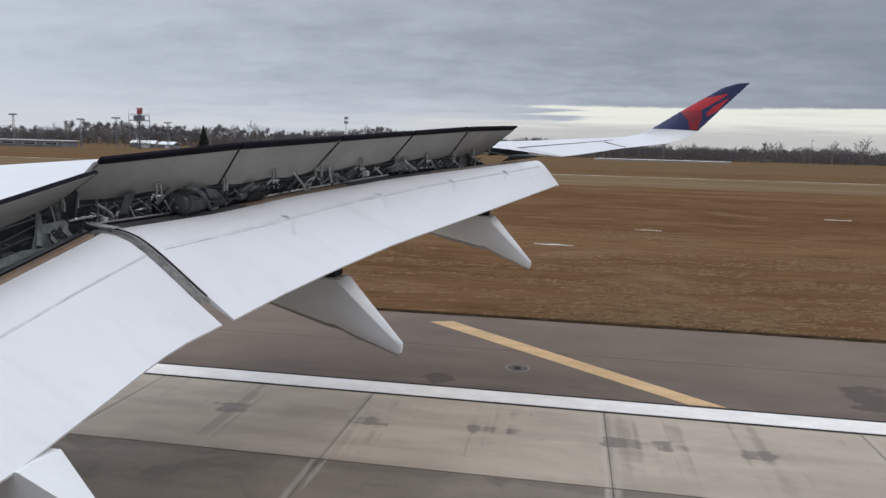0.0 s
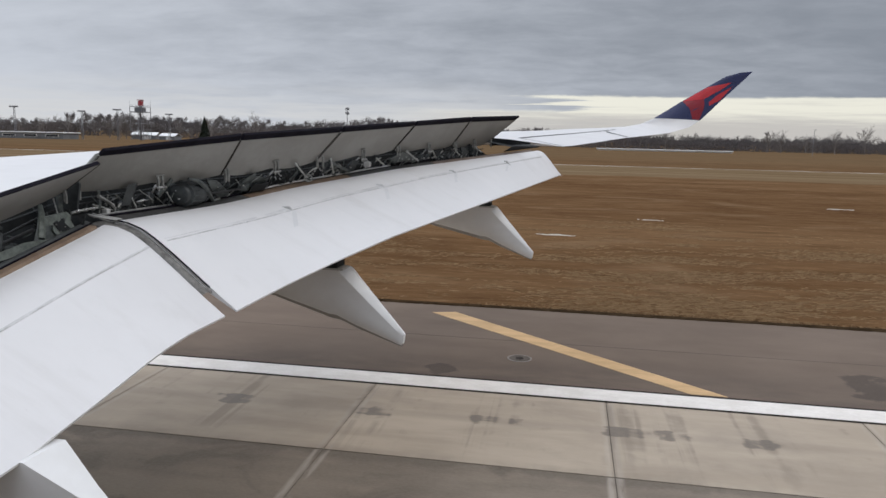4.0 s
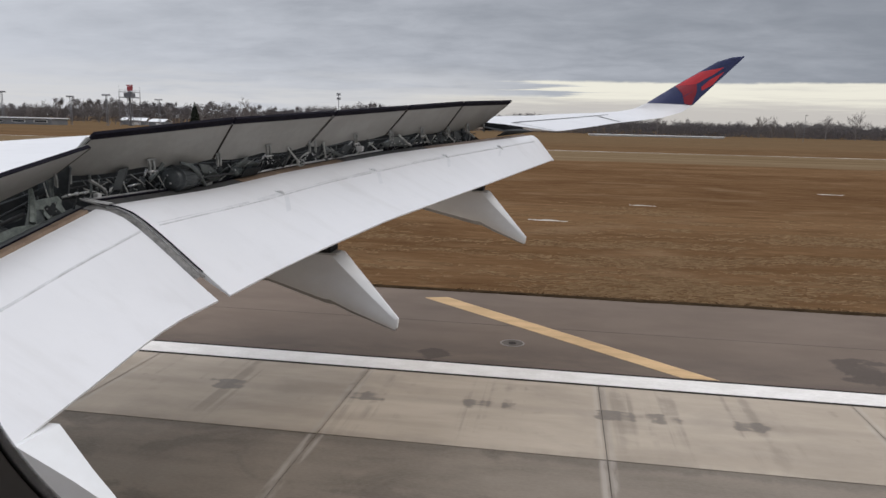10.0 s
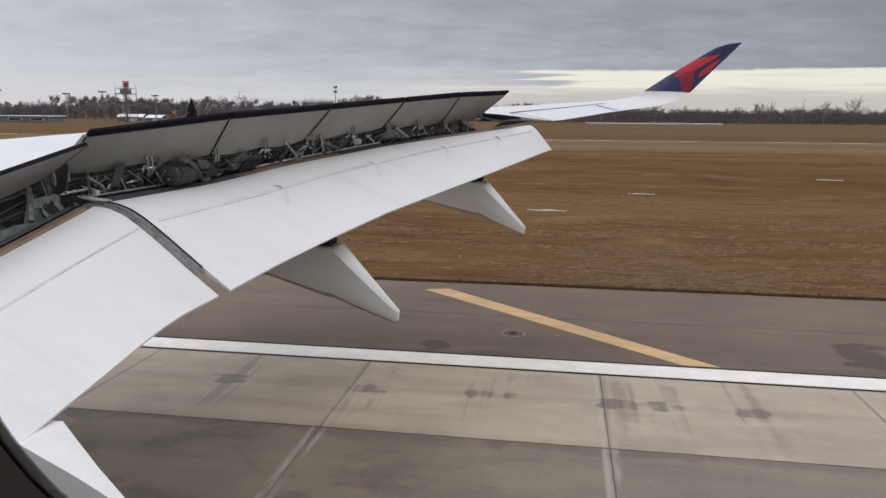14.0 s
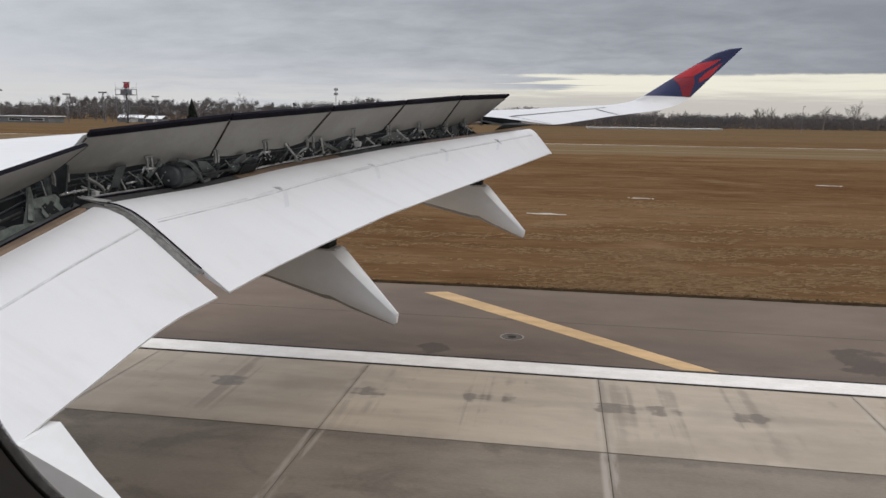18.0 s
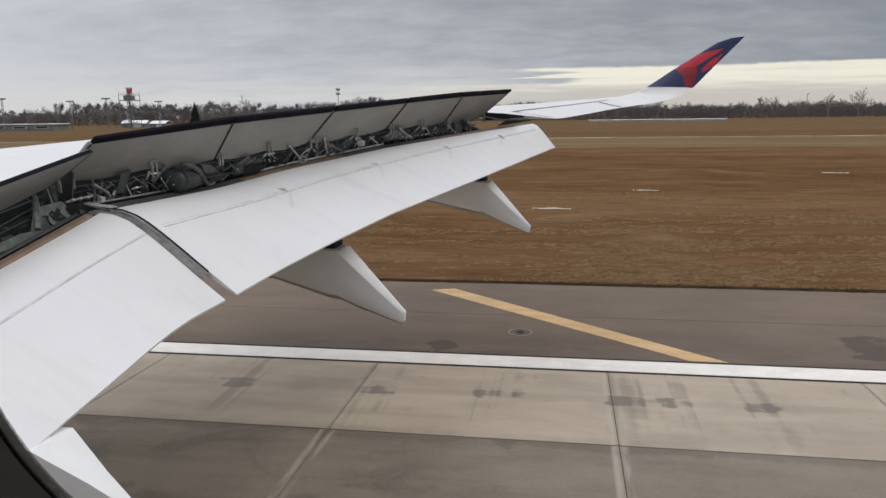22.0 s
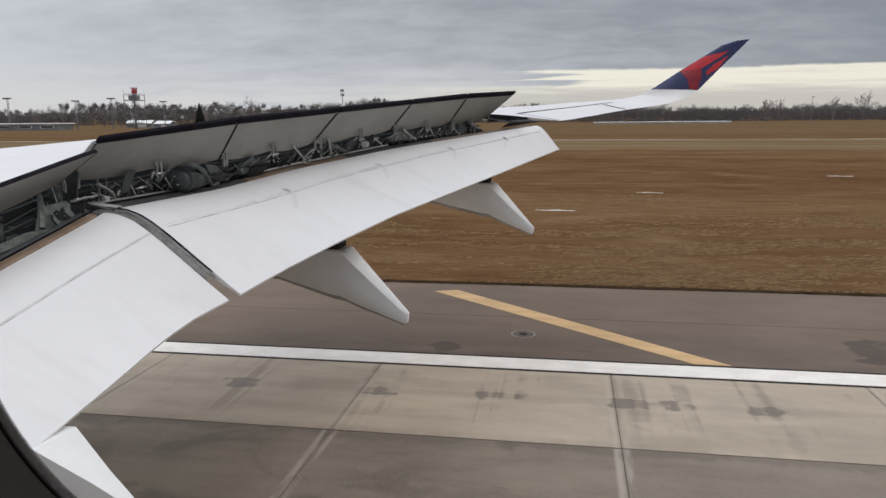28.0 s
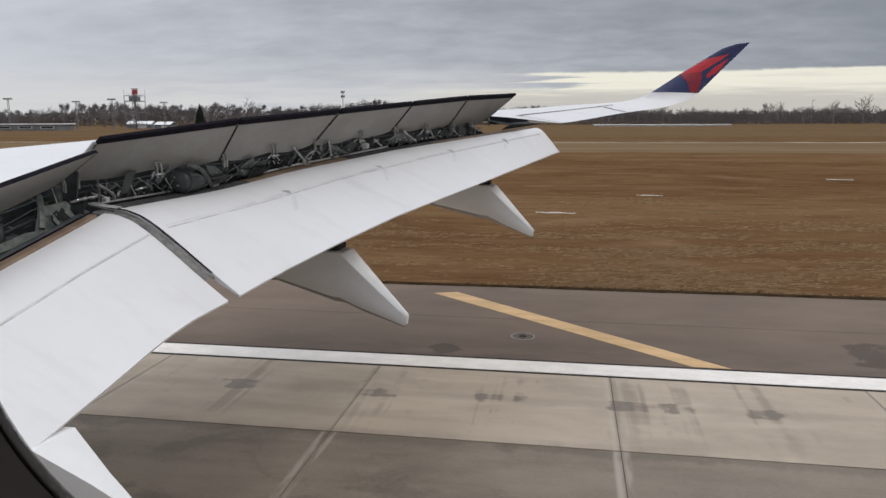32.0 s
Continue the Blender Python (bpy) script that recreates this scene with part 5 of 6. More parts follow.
# thin pipes clipped along the spar, sagging hoses and small dark boxes
for t, r, mat in ((0.10, 0.008, BAY), (0.30, 0.010, HOSE), (0.80, 0.010, HOSE)):
    jet_part("pipe", tube("pipe", [inner(y, t + 0.06 * math.sin(y * 1.7 + t * 9), 0.012 * math.sin(y * 3.7 + t * 40), 0.1 * (1 - t)) for y in steps(2.0, 17.5, 60)], r, mat, 6), bay)
for k in range(80):
    y = 3.0 + 14.3 * rb.random() ** 1.2
    p = inner(y, rb.uniform(0.05, 0.85))
    q = inner(y + rb.uniform(-0.4, 0.4), rb.uniform(0.05, 0.9))
    m = (p + q) / 2 + Vector((0.03, 0, rb.uniform(-0.07, 0.03)))
    jet_part("hose", tube("hose", [p, p.lerp(m, 0.5) + Vector((0, 0, -0.012)), m, q.lerp(m, 0.5) + Vector((0, 0, -0.012)), q], rb.uniform(0.004, 0.009), rb.choice((HOSE, BAY, HOSE, CASTING)), 6), bay)
for k in range(70):
    y = 3.0 + 14.4 * rb.random()
    p = inner(y, rb.uniform(0.05, 0.9), 0.0, rb.uniform(-0.02, 0.10))
    turn = Matrix.Translation(p) @ Euler((rb.uniform(-0.6, 0.6), rb.uniform(-0.6, 0.6), rb.uniform(-0.8, 0.8))).to_matrix().to_4x4()
    bm = box_bm(rb.uniform(0.03, 0.08), rb.uniform(0.04, 0.14), rb.uniform(0.02, 0.08), 0.010)
    bm.transform(turn)
    jet_part("fitting", from_bm("fitting", bm, rb.choice((BAY, BAY, BAY_DARK, BAY_DARK, CASTING))), bay)
# pale studs strewn at random to paint glints into the bay
for k in range(46):
    y = 7.8 + 9.4 * rb.random()
    studs([(y, rb.uniform(0.15, 0.85))], rb.uniform(0.006, 0.012), rb.choice((STEEL, LIP, HARDWARE)), rb.uniform(0.05, 0.14))
# dark plate added to hide the gap between the inboard and outboard spoiler wells
bm = bmesh.new()
pts = [(-5.98, 5.20), (-5.60, 5.20), (-5.55, 5.50), (-5.66, 5.60), (-5.98, 5.54)]
lo, hi = [bm.verts.new((x, 7.63, z)) for x, z in pts], [bm.verts.new((x, 7.66, z)) for x, z in pts]
bm.faces.new(lo)
bm.faces.new(hi[::-1])
for i in range(5):
    bm.faces.new((lo[i], lo[(i + 1) % 5], hi[(i + 1) % 5], hi[i]))
jet_part("bulkhead", from_bm("bulkhead", bm, BAY), bay)
# drive chain lying on the nose seal
for k in range(16):
    y = 14.72 + 0.05 * k
    p = Vector((out_le(y)[0] - 0.17, y, out_le(y)[1] + 0.115))
    jet_part("chain_link", tube("chain_link", [p, p + Vector((0.02 * (-1) ** k, 0.03, 0.014 * (-1) ** k))], [0.022, 0.015], LIP if k % 3 else BAY, 6), bay)
# cove panel that closes the bay outboard of the last spoiler
rows = [[Vector((hinge(y)[0] - 0.2, y, hinge(y)[1] - 0.05)), Vector((hinge(y)[0] + 0.55, y, hinge(y)[1] - 0.17)), Vector((out_le(y)[0] - 0.1, y, out_le(y)[1] + 0.06))] for y in steps(17.6, 19.25, 5)]
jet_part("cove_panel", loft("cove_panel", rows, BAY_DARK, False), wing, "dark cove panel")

# ---------------------------------------------------------------- the cabin wall round the window
CX, CZ, RO, RI = -2.75, 5.6, 2.98, 2.90
WX0, WX1, WZ0, WZ1 = -0.205, 0.165, 5.93, 6.40


def shell(r, name):
    angs = sorted(set(steps(0, 2 * math.pi, 48)[:-1] + [math.asin((WZ0 - CZ) / RO), math.asin((WZ1 - CZ) / RO)]))
    xs_ = [-16, -10, -5, -2, WX0, WX1, 2, 6, 10]
    v = [(x, CX + r * math.cos(a), CZ + r * math.sin(a)) for x in xs_ for a in angs]
    n = len(angs)
    f = []
    for i in range(len(xs_) - 1):
        for k in range(n):
            mid = (angs[k] + (angs[k + 1] if k + 1 < n else 2 * math.pi)) / 2
            if xs_[i] == WX0 and math.asin((WZ0 - CZ) / RO) < mid < math.asin((WZ1 - CZ) / RO):
                continue
            f.append((i * n + k, i * n + (k + 1) % n, (i + 1) * n + (k + 1) % n, (i + 1) * n + k))
    f += [tuple(range(n)), tuple((len(xs_) - 1) * n + k for k in range(n))]
    me = mesh_of(name, v, f, WHITE if r == RO else LINER, True)
    me.set_sharp_from_angle(angle=radians(40))
    return me


jet_part("fuselage_skin", shell(RO, "fuselage_skin"), label="white fuselage skin with a window opening")
jet_part("cabin_liner", shell(RI, "cabin_liner"), label="pale cabin wall liner")


def rounded(cx, cz, hw, hh, r, n=28):
    pts = []
    for sx, sz, a0 in ((1, 1, 0), (-1, 1, 90), (-1, -1, 180), (1, -1, 270)):
        for k in range(n + 1):
            a = radians(a0 + 90 * k / n)
            pts.append((cx + sx * (hw - r) + r * math.cos(a), cz + sz * (hh - r) + r * math.sin(a)))
    return pts


def window_frame(name, y0, y1, hw, hh, r, grow, mat, cx=-0.0215, cz=6.1625):
    """A rounded ring from y0 out to y1 that flares towards the cabin."""
    secs = []
    for y, d in ((y0, grow), (y0, 0.02), (y0 + 0.006, 0.006), (y1 - 0.004, 0.0), (y1, 0.004), (y1, grow)):
        secs.append([(x, y, z) for x, z in rounded(cx, cz, hw + d, hh + d, r + d)])
    return loft(name, secs + [secs[0]], mat, True, True, False)


cabin_window = jet_part("cabin_window", window_frame("cabin_window", 0.085, 0.20, 0.1712, 0.2112, 0.1012, 0.05, BEZEL), label="dark rounded cabin window surround")

# six faint nested rings stand in for the edge's blur
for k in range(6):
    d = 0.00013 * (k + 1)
    jet_part("pane_gasket", window_frame("pane_gasket", 0.2003 + 0.0002 * k, 0.2004 + 0.0002 * k, 0.1712 - d, 0.2112 - d, 0.1012 - d, 0.006, EDGE_BLUR), cabin_window, "translucent ring softening the window edge")

# main landing gear under the wing root
gear = jet_part("landing_gear", tube("landing_gear", [(-7.0, 2.4, 0.6), (-7.0, 2.4, 2.2), (-7.0, 2.2, 4.6)], [0.16, 0.16, 0.24], SEAL_GREY, 12), label="grey main landing gear leg")
for dx in (-0.85, 0.85):
    for dy in (-0.55, 0.55):
        p = Vector((-7.0 + dx, 2.4 + dy, 0.68))
        jet_part("wheel", tube("wheel", [p + Vector((0, k, 0)) for k in (-0.24, -0.2, 0.2, 0.24)], [0.55, 0.68, 0.68, 0.55], HOSE, 24), gear, "black tyre")
    jet_part("axle", tube("axle", [(-7.0 + dx, 1.75, 0.68), (-7.0 + dx, 3.05, 0.68)], 0.09, STEEL, 8), gear)
jet_part("bogie", tube("bogie", [(-7.95, 2.4, 0.68), (-6.05, 2.4, 0.68)], 0.13, SEAL_GREY, 10), gear)

# ---------------------------------------------------------------- far trees


def twig_tree(seed, height, spread, levels=3):
    """Vertices and faces of a bare tree: a tapered trunk, limbs and many thin twigs. Returns trunk and crown apart."""
    r = random.Random(seed)
    parts = {"trunk": ([], []), "crown": ([], [])}

    def bar(key, p, q, r0, r1):
        v, f = parts[key]
        d = (q - p).normalized()
        a = d.orthogonal().normalized()
        b = d.cross(a)
        s = len(v)
        for c, rad in ((p, r0), (q, r1)):
            for k in range(3):
                t = 2.094 * k
                v.append(c + (a * math.cos(t) + b * math.sin(t)) * rad)
        for k in range(3):
            f.append((s + k, s + (k + 1) % 3, s + 3 + (k + 1) % 3, s + 3 + k))

    def grow(p, d, length, rad, level):
        q = p + d * length
        bar("trunk" if level == 0 else "crown", p, q, rad, rad * 0.55)
        if level >= levels:
            return
        n = (7, 5, 4, 3)[level]
        for k in range(n):
            t = 0.35 + 0.65 * (k + r.random()) / n
            a = 2 * math.pi * (k * 0.382 + r.random() * 0.2)
            out = Vector((math.cos(a), math.sin(a), 0)) * spread + Vector((r.uniform(-.3, .3), r.uniform(-.3, .3), r.uniform(0.25, 0.9)))
            nd = (d * 0.45 + out * 0.62).normalized()
            grow(p.lerp(q, t), nd, length * r.uniform(0.42, 0.68), rad * 0.42 + 0.035, level + 1)

    grow(Vector((0, 0, -0.2)), Vector((r.uniform(-.05, .05), r.uniform(-.05, .05), 1)).normalized(), height * 0.52, height * 0.02, 0)
    return parts


def bare_tree(x, y, height, seed, spread=0.8):
    t = twig_tree(seed, height, spread)
    ob = tagged(empty("bare_tree", x, y, -0.1), "leafless winter tree standing behind the airfield", "tree", group="bare trees")
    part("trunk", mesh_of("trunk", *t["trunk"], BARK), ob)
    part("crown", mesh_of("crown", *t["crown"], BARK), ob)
    return ob


rt = random.Random(21)
first = [bare_tree(-430 + 22 * k, 520, 13 + 3 * (k % 3), 40 + k, 0.7 + 0.1 * (k % 3)) for k in range(5)]
spots = [(-372, 470), (-350, 455), (-331, 490), (-305, 470), (-282, 500), (-262, 480), (-242, 470), (-225, 505), (-206, 480), (-150, 560), (25, 610), (39, 600), (52, 615), (140, 580), (152, 590), (165, 575), (188, 585), (210, 590), (236, 580), (70, 600), (262, 600)]
for k, (x, y) in enumerate(spots):
    src = first[k % 5]
    s = rt.uniform(0.8, 1.25) * (1.25 if x > 100 else 1.0)
    copy_thing(src, pose(x, y, -0.1, 0, 0, rt.uniform(0, 360)) @ Matrix.Diagonal((s, s, s, 1)))


def far_woods():
    """Rows of bare trees too many to count, joined."""
    kinds = []
    for k in range(6):
        t = twig_tree(100 + k, 14, 0.85)
        v = np.array([tuple(p) for p in t["trunk"][0] + t["crown"][0]])
        n0 = len(t["trunk"][0])
        f = t["trunk"][1] + [tuple(i + n0 for i in q) for q in t["crown"][1]]
        kinds.append((v, np.array(f)))
    vs, fs, base = [], [], 0
    for k in range(900):
        x = rt.uniform(-760, 480)
        y = 660 + rt.random() * 60
        dens = 0.5 + 0.5 * math.sin(x * 0.021 + 1.0) * math.sin(x * 0.0077 + 2.0)
        s = (0.85 + 0.35 * dens) * rt.uniform(0.75, 1.1)
        v, f = kinds[k % 6]
        a = rt.uniform(0, 6.28)
        c, sn = math.cos(a), math.sin(a)
        w = np.stack([v[:, 0] * c - v[:, 1] * sn, v[:, 0] * sn + v[:, 1] * c, v[:, 2]], 1) * s * (1.25, 1.25, 1.0) + (x, y, -0.1)
        vs.append(w)
        fs.append(f + base)
        base += len(v)
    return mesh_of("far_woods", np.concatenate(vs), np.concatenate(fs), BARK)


tagged(new("far_woods", far_woods()), "long belt of leafless grey-brown trees on the horizon", "woods", kind="stuff")


def undergrowth():
    """A belt of winter woodland: rounded twiggy crowns over a ragged foot of brush, all of small clumps."""
    crowns, each, low = 1250, 130, 60000
    cx = rng.random(crowns) * 1540 - 900
    cy = 640 + rng.random(crowns) * 60
    swell = np.array([noise.noise((a * 0.011, 1.7, 0)) + 0.7 * noise.noise((a * 0.041, 5.1, 0)) for a in cx])
    top = (11.0 + 4.2 * swell + 2.6 * (rng.random(crowns) - 0.5)) * np.interp(cx, (-560, -330, -190, -70, 40), (1.55, 1.78, 1.80, 1.40, 1.0))
    rad = 2.2 + 2.6 * rng.random(crowns)
    k = np.repeat(np.arange(crowns), each)
    n = len(k)
    a, q = rng.random(n) * 2 * np.pi, rng.random(n) ** 0.6
    up = rng.random(n) * 2 - 1
    flat = np.sqrt(1 - up * up) * q
    x = cx[k] + rad[k] * flat * np.cos(a)
    y = cy[k] + rad[k] * flat * np.sin(a)
    z = np.maximum(top[k] - rad[k] * 1.25 + rad[k] * 1.25 * up * q, 0.2)
    s = (0.14 + 0.34 * rng.random(n)) * np.interp(q, (0, 0.7, 1.0), (1.3, 0.9, 0.5))
    bx = rng.random(low) * 1540 - 900
    by = 636 + rng.random(low) * 60
    bh = (8.2 + 2.6 * np.sin(bx * 0.021 + 1.0) * np.sin(bx * 0.0077 + 2.0)) * np.interp(bx, (-560, -330, -190, -70, 40), (1.4, 1.6, 1.6, 1.3, 0.95))
    x, y = np.concatenate([x, bx]), np.concatenate([y, by])
    z = np.concatenate([z, bh * rng.random(low) ** 0.8])
    s = np.concatenate([s, 0.30 + 0.5 * rng.random(low)])
    n = len(x)
    a = (rng.random(n) - 0.5) * 1.4
    tilt = (rng.random(n) - 0.5) * 1.6
    ux, uy = np.cos(a) * s, np.sin(a) * s
    v = np.zeros((n, 4, 3))
    for m, (q, r) in enumerate(((-1, 0), (0, -0.8), (1, 0), (0, 1.1))):
        v[:, m] = np.stack([x + ux * q + s * r * tilt * 0.5, y + uy * q, z + s * r + s * q * tilt * 0.6], 1)
    return mesh_of("undergrowth", v.reshape(-1, 3), np.arange(n * 4).reshape(-1, 4), BRUSH)


tagged(new("undergrowth", undergrowth()), "dark tangled winter brush below the far trees", "brush", kind="stuff")


def conifer(x, y, height):
    ob = tagged(empty("conifer", x, y, -0.1), "tall dark green conifer among bare trees", "tree")
    part("trunk", tube("trunk", [(0, 0, 0), (0, 0, height * 0.5), (0, 0, height)], [0.28, 0.18, 0.03], BARK, 6), ob)
    r = random.Random(3)
    v, f = [], []
    for k in range(640):
        t = k / 640
        z = height * (0.08 + 0.92 * t)
        a = k * 2.4
        reach = (1 - t) ** 0.8 * height * 0.29 * r.uniform(0.6, 1.1) + 0.15
        d = Vector((math.cos(a), math.sin(a), -0.25))
        s = Vector((-math.sin(a), math.cos(a), 0)) * reach * 0.28
        p = Vector((0, 0, z))
        i = len(v)
        v += [p, p + d * reach * 0.6 + s, p + d * reach, p + d * reach * 0.6 - s, p + d * reach * 0.5 + Vector((0, 0, -reach * 0.22))]
        f += [(i, i + 1, i + 2, i + 3), (i, i + 1, i + 4), (i + 4, i + 1, i + 2), (i + 4, i + 2, i + 3)]
    part("crown", mesh_of("crown", v, f, NEEDLES), ob)
    return ob


conifer(-233, 444, 16.0)
conifer(215, 520, 9.5)


# ---------------------------------------------------------------- masts, towers and sheds on the far side
def bar_mesh(name, p, q, w, mat):
    return tube(name, [p, q], w, mat, 4)


def radar_tower(x, y):
    ob = tagged(empty("radar_tower", x, y, -0.06), "open steel lattice radar tower with a red turning head", "tower")
    w, h, levels = 4.3, 20.5, 6
    corners = [(-w, -w), (w, -w), (w, w), (-w, w)]
    for cx, cy in corners:
        part("leg", bar_mesh("leg", (cx, cy, 0), (cx, cy, h), 0.19, TOWER_STEEL), ob)
        part("whip_aerial", bar_mesh("whip_aerial", (cx, cy, h), (cx, cy, h + 3.6), 0.05, TOWER_STEEL), ob)
    for k in range(levels):
        z0, z1 = h * k / levels, h * (k + 1) / levels
        for (ax, ay), (bx, by) in zip(corners, corners[1:] + corners[:1]):
            part("girt", bar_mesh("girt", (ax, ay, z1), (bx, by, z1), 0.17, TOWER_STEEL), ob)
        # flights of stairs that double back inside the frame
        side = 1.7 if k % 2 else -1.7
        stair = part("stair_flight", bar_mesh("stair_flight", (-side, -0.6, z0), (side, -0.6, z1), 0.22, TOWER_STEEL), ob)
        part("landing", box_mesh("landing", 1.6, 1.6, 0.14, TOWER_STEEL, 0.02, (side * 1.3, -0.6, z1)), stair)
    for (ax, ay), (bx, by) in zip(corners, corners[1:] + corners[:1]):
        part("brace", bar_mesh("brace", (ax, ay, 0), (bx, by, h / levels * 2), 0.10, TOWER_STEEL), ob)
        part("brace", bar_mesh("brace", (bx, by, 0), (ax, ay, h / levels * 2), 0.10, TOWER_STEEL), ob)
    deck = part("deck", box_mesh("deck", 2 * w, 2 * w, 0.3, TOWER_STEEL, 0.05, (0, 0, h - 3.2)), ob)
    for sx in (-w, 0, w):
        for sy in (-w, w):
            part("rail_post", bar_mesh("rail_post", (sx, sy, h), (sx, sy, h + 1.1), 0.07, TOWER_STEEL), deck)
    for sy in (-w, w):
        part("rail", bar_mesh("rail", (-w, sy, h + 1.1), (w, sy, h + 1.1), 0.07, TOWER_STEEL), deck)
    part("cabin", box_mesh("cabin", 4.8, 4.8, 2.5, SHED_WALL, 0.1, (0, 0, h - 1.7)), ob)
    part("shaft", tube("shaft", [(0, 0, 0), (0, 0, h)], 0.55, TOWER_STEEL, 8), ob)
    neck = part("turntable", tube("turntable", [(0, 0, h - 0.5), (0, 0, h + 0.7)], [1.0, 0.8], TOWER_STEEL, 12), ob)
    # dish: a shallow red reflector with its feed arm and the bar aerial on top
    secs = []
    for t in steps(-1, 1, 8):
        secs.append([(1.75 * t, 0.55 * t * t - 0.16, h + 0.7), (1.85 * t, 0.60 * t * t - 0.1, h + 2.2), (1.7 * t, 0.5 * t * t + 0.35, h + 3.7), (1.7 * t, 0.5 * t * t + 0.6, h + 3.7), (1.85 * t, 0.60 * t * t + 0.2, h + 2.2), (1.75 * t, 0.55 * t * t + 0.12, h + 0.7)])
    head = part("radar_head", loft("radar_head", secs, TOWER_RED), ob, "red radar dish")
    part("feed_arm", bar_mesh("feed_arm", (0, 0, h + 0.8), (0, -1.9, h + 1.6), 0.14, TOWER_RED), head)
    part("bar_aerial", box_mesh("bar_aerial", 4.6, 0.35, 0.55, TOWER_RED, 0.06, (0, 0.4, h + 4.1)), head)
    return ob


radar_tower(-265, 424)


def light_mast(x, y, h):
    ob = tagged(empty("light_mast", x, y, -0.06), "tall steel floodlight mast with a flat head of lamps", "light mast", group="floodlight masts")
    for sx in (-0.55, 0.55):
        part("pole", tube("pole", [(sx, 0, 0), (sx * 0.8, 0, h)], [0.22, 0.15], TOWER_STEEL, 6), ob)
    for k in range(7):
        z = h * (k + 0.5) / 7
        part("lacing", bar_mesh("lacing", (-0.5, 0, z), (0.5, 0, z + h / 9), 0.06, TOWER_STEEL), ob)
    head = part("crossbar", box_mesh("crossbar", 5.4, 1.2, 0.28, TOWER_STEEL, 0.05, (0, 0, h)), ob)
    for k in range(6):
        part("lamp", box_mesh("lamp", 0.55, 0.7, 0.6, TOWER_STEEL, 0.1, (-2.4 + 0.96 * k, -0.3, h + 0.42)), head)
    return ob


light_mast(-323, 388, 18)
for x, y, s in ((-293, 407, 0.92), (-276, 417, 1.0), (-251, 433, 0.90)):
    copy_thing(bpy.data.objects["light_mast"], pose(x, y, -0.06) @ Matrix.Diagonal((s, s, s, 1)))


def cell_mast(x, y, h):
    ob = tagged(empty("antenna_mast", x, y, -0.06), "slim grey antenna mast rising over the trees", "antenna mast")
    part("pole", tube("pole", [(0, 0, 0), (0, 0, h)], [0.6, 0.28], TOWER_STEEL, 8), ob)
    for z in (h - 0.8, h - 5.0):
        for k in range(6):
            a = k * math.pi / 3
            part("antenna_panel", box_mesh("antenna_panel", 0.5, 0.5, 2.4, TOWER_STEEL, 0.08, (1.6 * math.cos(a), 1.6 * math.sin(a), z)), ob)
        part("ring", box_mesh("ring", 3.2, 3.2, 0.2, TOWER_STEEL, 0.05, (0, 0, z)), ob)
    return ob


cell_mast(-218, 700, 32)


def lamp_pole(x, y, h):
    ob = tagged(empty("lamp_pole", x, y, -0.06), "thin lamp pole standing beyond the airfield", "lamp pole")
    part("pole", tube("pole", [(0, 0, 0), (0, 0, h)], [0.14, 0.09], TOWER_STEEL, 6), ob)
    part("lamp_head", box_mesh("lamp_head", 1.2, 0.5, 0.3, TOWER_STEEL, 0.05, (0.5, 0, h)), ob)
    return ob


lamp_pole(133, 450, 15)


def long_shed(name, x0, x1, y, depth, h, label, windows=0, wall=None):
    w = x1 - x0
    ob = tagged(empty(name, (x0 + x1) / 2, y, -0.06), label, "building")
    part("wall", box_mesh("wall", w, depth, h, wall or SHED_WALL, 0.05, (0, 0, h / 2)), ob)
    part("roof", box_mesh("roof", w + 1.5, depth + 1.5, 0.55, SHED_WHITE, 0.1, (0, 0, h + 0.28)), ob, "pale flat roof edge")
    for k in range(windows):
        x = -w / 2 + (k + 0.5) * w / windows
        win = part("window", box_mesh("window", w / windows * 0.62, 0.12, h * 0.42, ROOF_WHITE, 0.02, (x, -depth / 2 - 0.03, h * 0.55)), ob)
        part("pane", box_mesh("pane", w / windows * 0.54, 0.08, h * 0.32, GLASS_DARK, 0.0, (x, -depth / 2 - 0.08, h * 0.55)), win)
    return ob


long_shed("terminal_annex", -420, -292, 395, 14, 3.4, "long low grey building with a pale flat roof and dark windows", 9)
long_shed("white_shed", 16, 103, 520, 8, 0.7, "very long low pale shed before the woods", 0, SHED_WHITE)

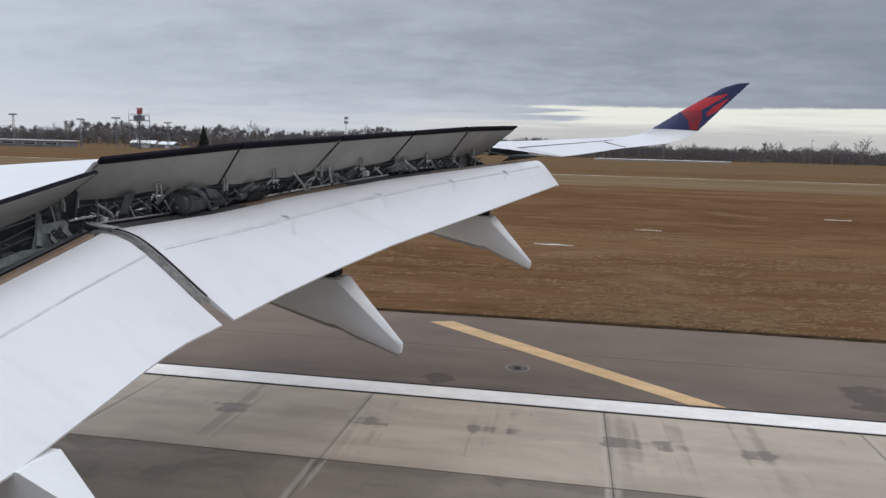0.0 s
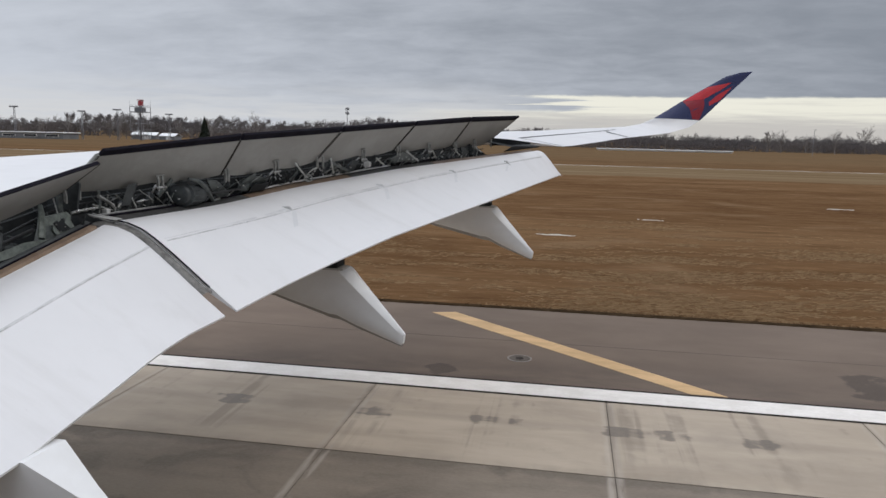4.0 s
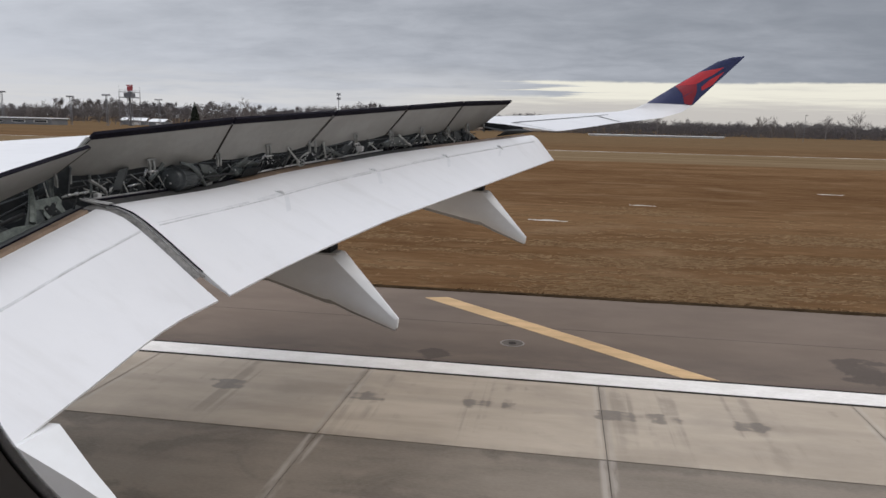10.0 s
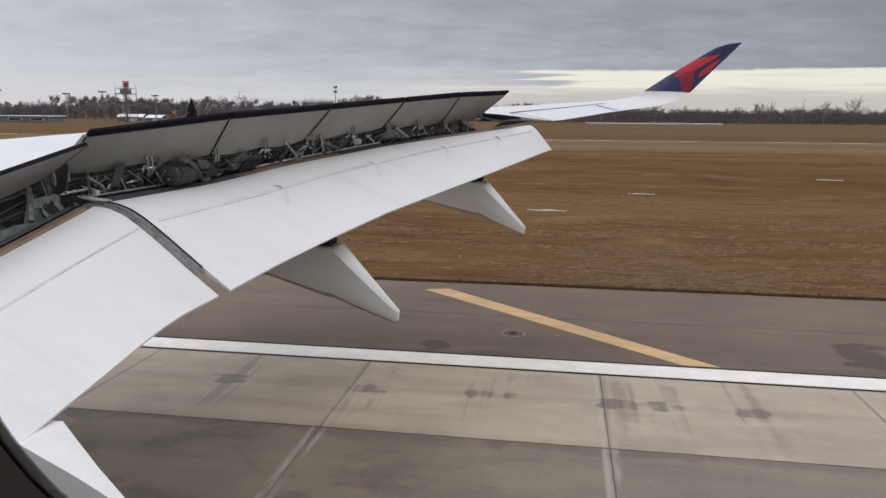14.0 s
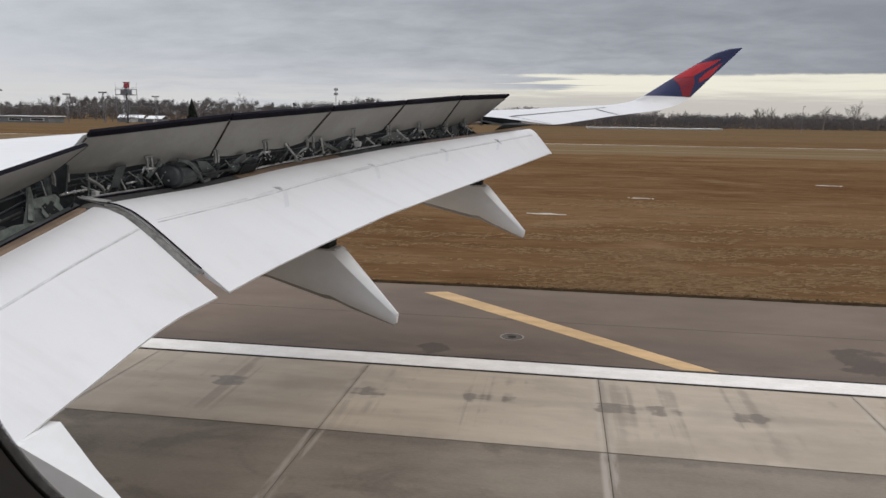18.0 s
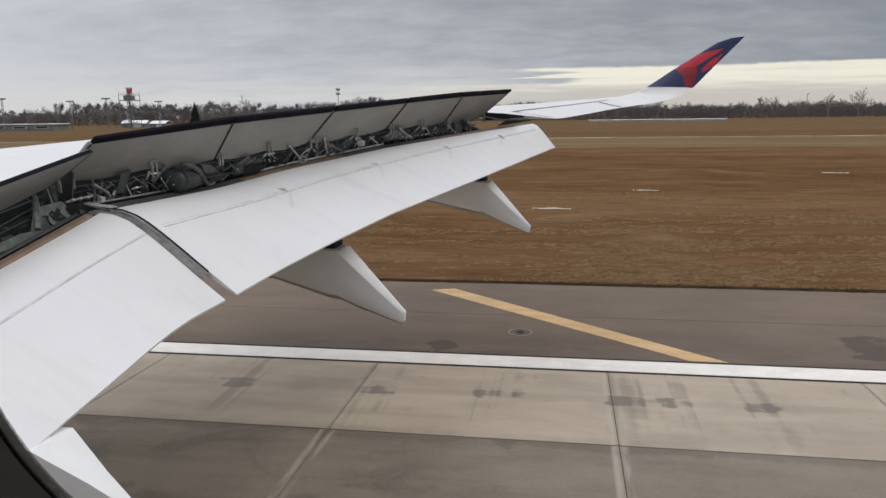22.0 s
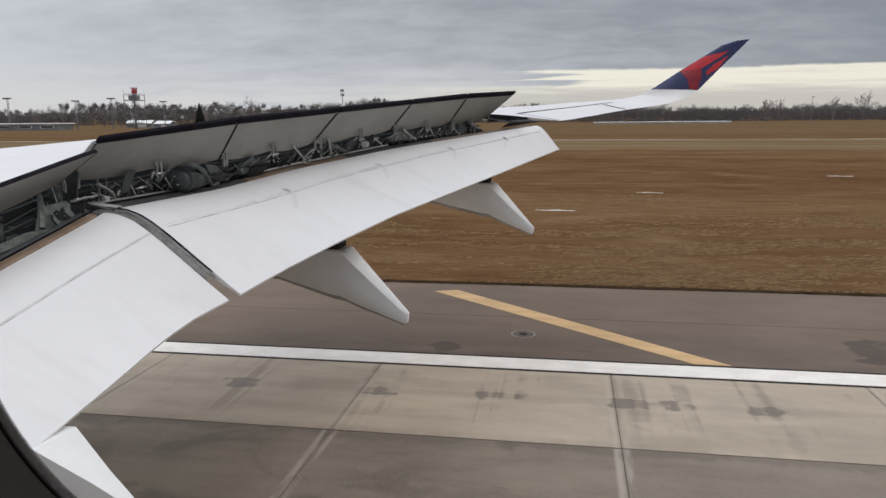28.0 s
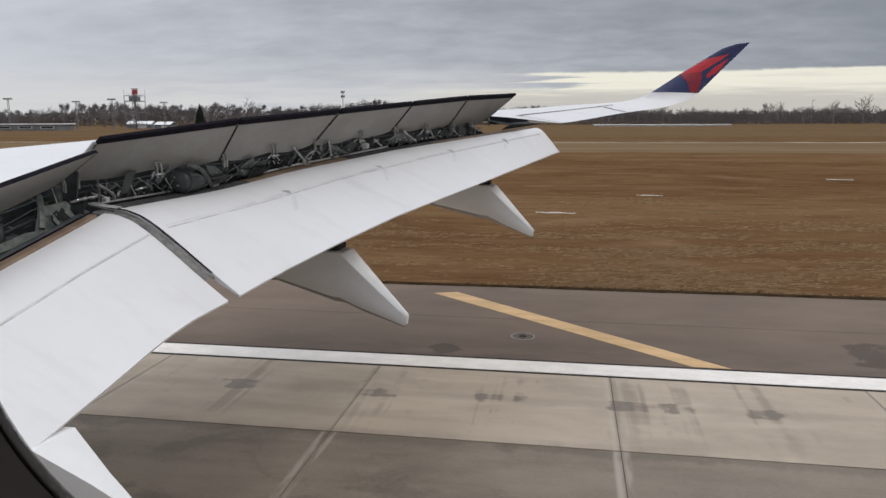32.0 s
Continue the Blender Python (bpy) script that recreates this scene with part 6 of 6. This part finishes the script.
def gabled_shed(x, y, w, depth, h, turn):
    """A small shed: walls, a pitched roof with eaves, a wide door and its frame."""
    ob = tagged(empty("small_shed", x, y, -0.06), "small grey shed with a white pitched roof", "building", group="small sheds")
    ob.rotation_euler = (0, 0, radians(turn))
    part("wall", box_mesh("wall", w, depth, h, SHED_WALL, 0.04, (0, 0, h / 2)), ob)
    e, rise = 0.5, depth * 0.22
    v = [(sx * (w / 2 + e), sy * (depth / 2 + e), h - 0.15 + k) for sx in (-1, 1) for sy in (-1, 1) for k in (0.0, 0.22)]
    v += [(sx * (w / 2 + e), 0, h + rise + k) for sx in (-1, 1) for k in (0.0, 0.22)]
    f = [(0, 4, 10, 8), (2, 8, 10, 6), (1, 9, 11, 5), (3, 7, 11, 9), (0, 1, 5, 4), (2, 6, 7, 3), (0, 8, 9, 1), (8, 2, 3, 9), (4, 5, 11, 10), (10, 11, 7, 6)]
    part("roof", mesh_of("roof", v, f, SHED_WHITE), ob, "white pitched roof")
    door = part("door", box_mesh("door", w * 0.34, 0.14, h * 0.78, ROOF_WHITE, 0.02, (w * 0.12, -depth / 2 - 0.03, h * 0.39)), ob, "pale roller door")
    part("handle", box_mesh("handle", 0.5, 0.08, 0.12, TOWER_STEEL, 0.02, (w * 0.12, -depth / 2 - 0.12, h * 0.3)), door)
    return ob


gabled_shed(-300, 486, 17, 9, 2.8, 12)
gabled_shed(-272, 470, 12, 8, 2.6, -6)

# ---------------------------------------------------------------- runway slabs
half, half_x = SLAB / 2 - 0.020, SLAB / 2 - 0.007
slab_mesh = from_bm("slab", box_bm(2 * half_x, 2 * half, 0.10, 0.008), CONCRETE)
edge_depth = RUNWAY_EDGE - 13.17
edge_mesh = from_bm("edge_slab", box_bm(2 * half_x, edge_depth - 0.044, 0.10, 0.008), CONCRETE)
runway = tagged(empty("runway", 0, 0, 0), "weathered concrete runway of square slabs with dark joints and damp stains", "runway", kind="structure")
near, far = [], []
for i in range(-230, 231):
    x = 1.06 + SLAB * (i + 0.5)
    for lane in range(-1, 7):
        yc = 13.17 - SLAB * (lane + 0.5) if lane >= 0 else 13.17 + edge_depth / 2
        (near if -18 <= i <= 17 else far).append((x, yc, lane))
for x, yc, lane in near:
    ob = new("slab", edge_mesh if lane < 0 else slab_mesh)
    ob.parent = runway
    ob.location = (x, yc, -0.05)
v, f = [], []
for x, yc, lane in far:
    hy = (edge_depth / 2 - 0.022) if lane < 0 else half
    s = len(v)
    v += [(x - half, yc - hy, 0), (x + half, yc - hy, 0), (x + half, yc + hy, 0), (x - half, yc + hy, 0), (x - half, yc - hy, -0.1), (x + half, yc - hy, -0.1), (x + half, yc + hy, -0.1), (x - half, yc + hy, -0.1)]
    f += [(s, s + 1, s + 2, s + 3), (s, s + 4, s + 5, s + 1), (s + 1, s + 5, s + 6, s + 2), (s + 2, s + 6, s + 7, s + 3), (s + 3, s + 7, s + 4, s)]
rest = part("far_slabs", mesh_of("far_slabs", v, f, CONCRETE), runway)
tagged(rest, kind="stuff")
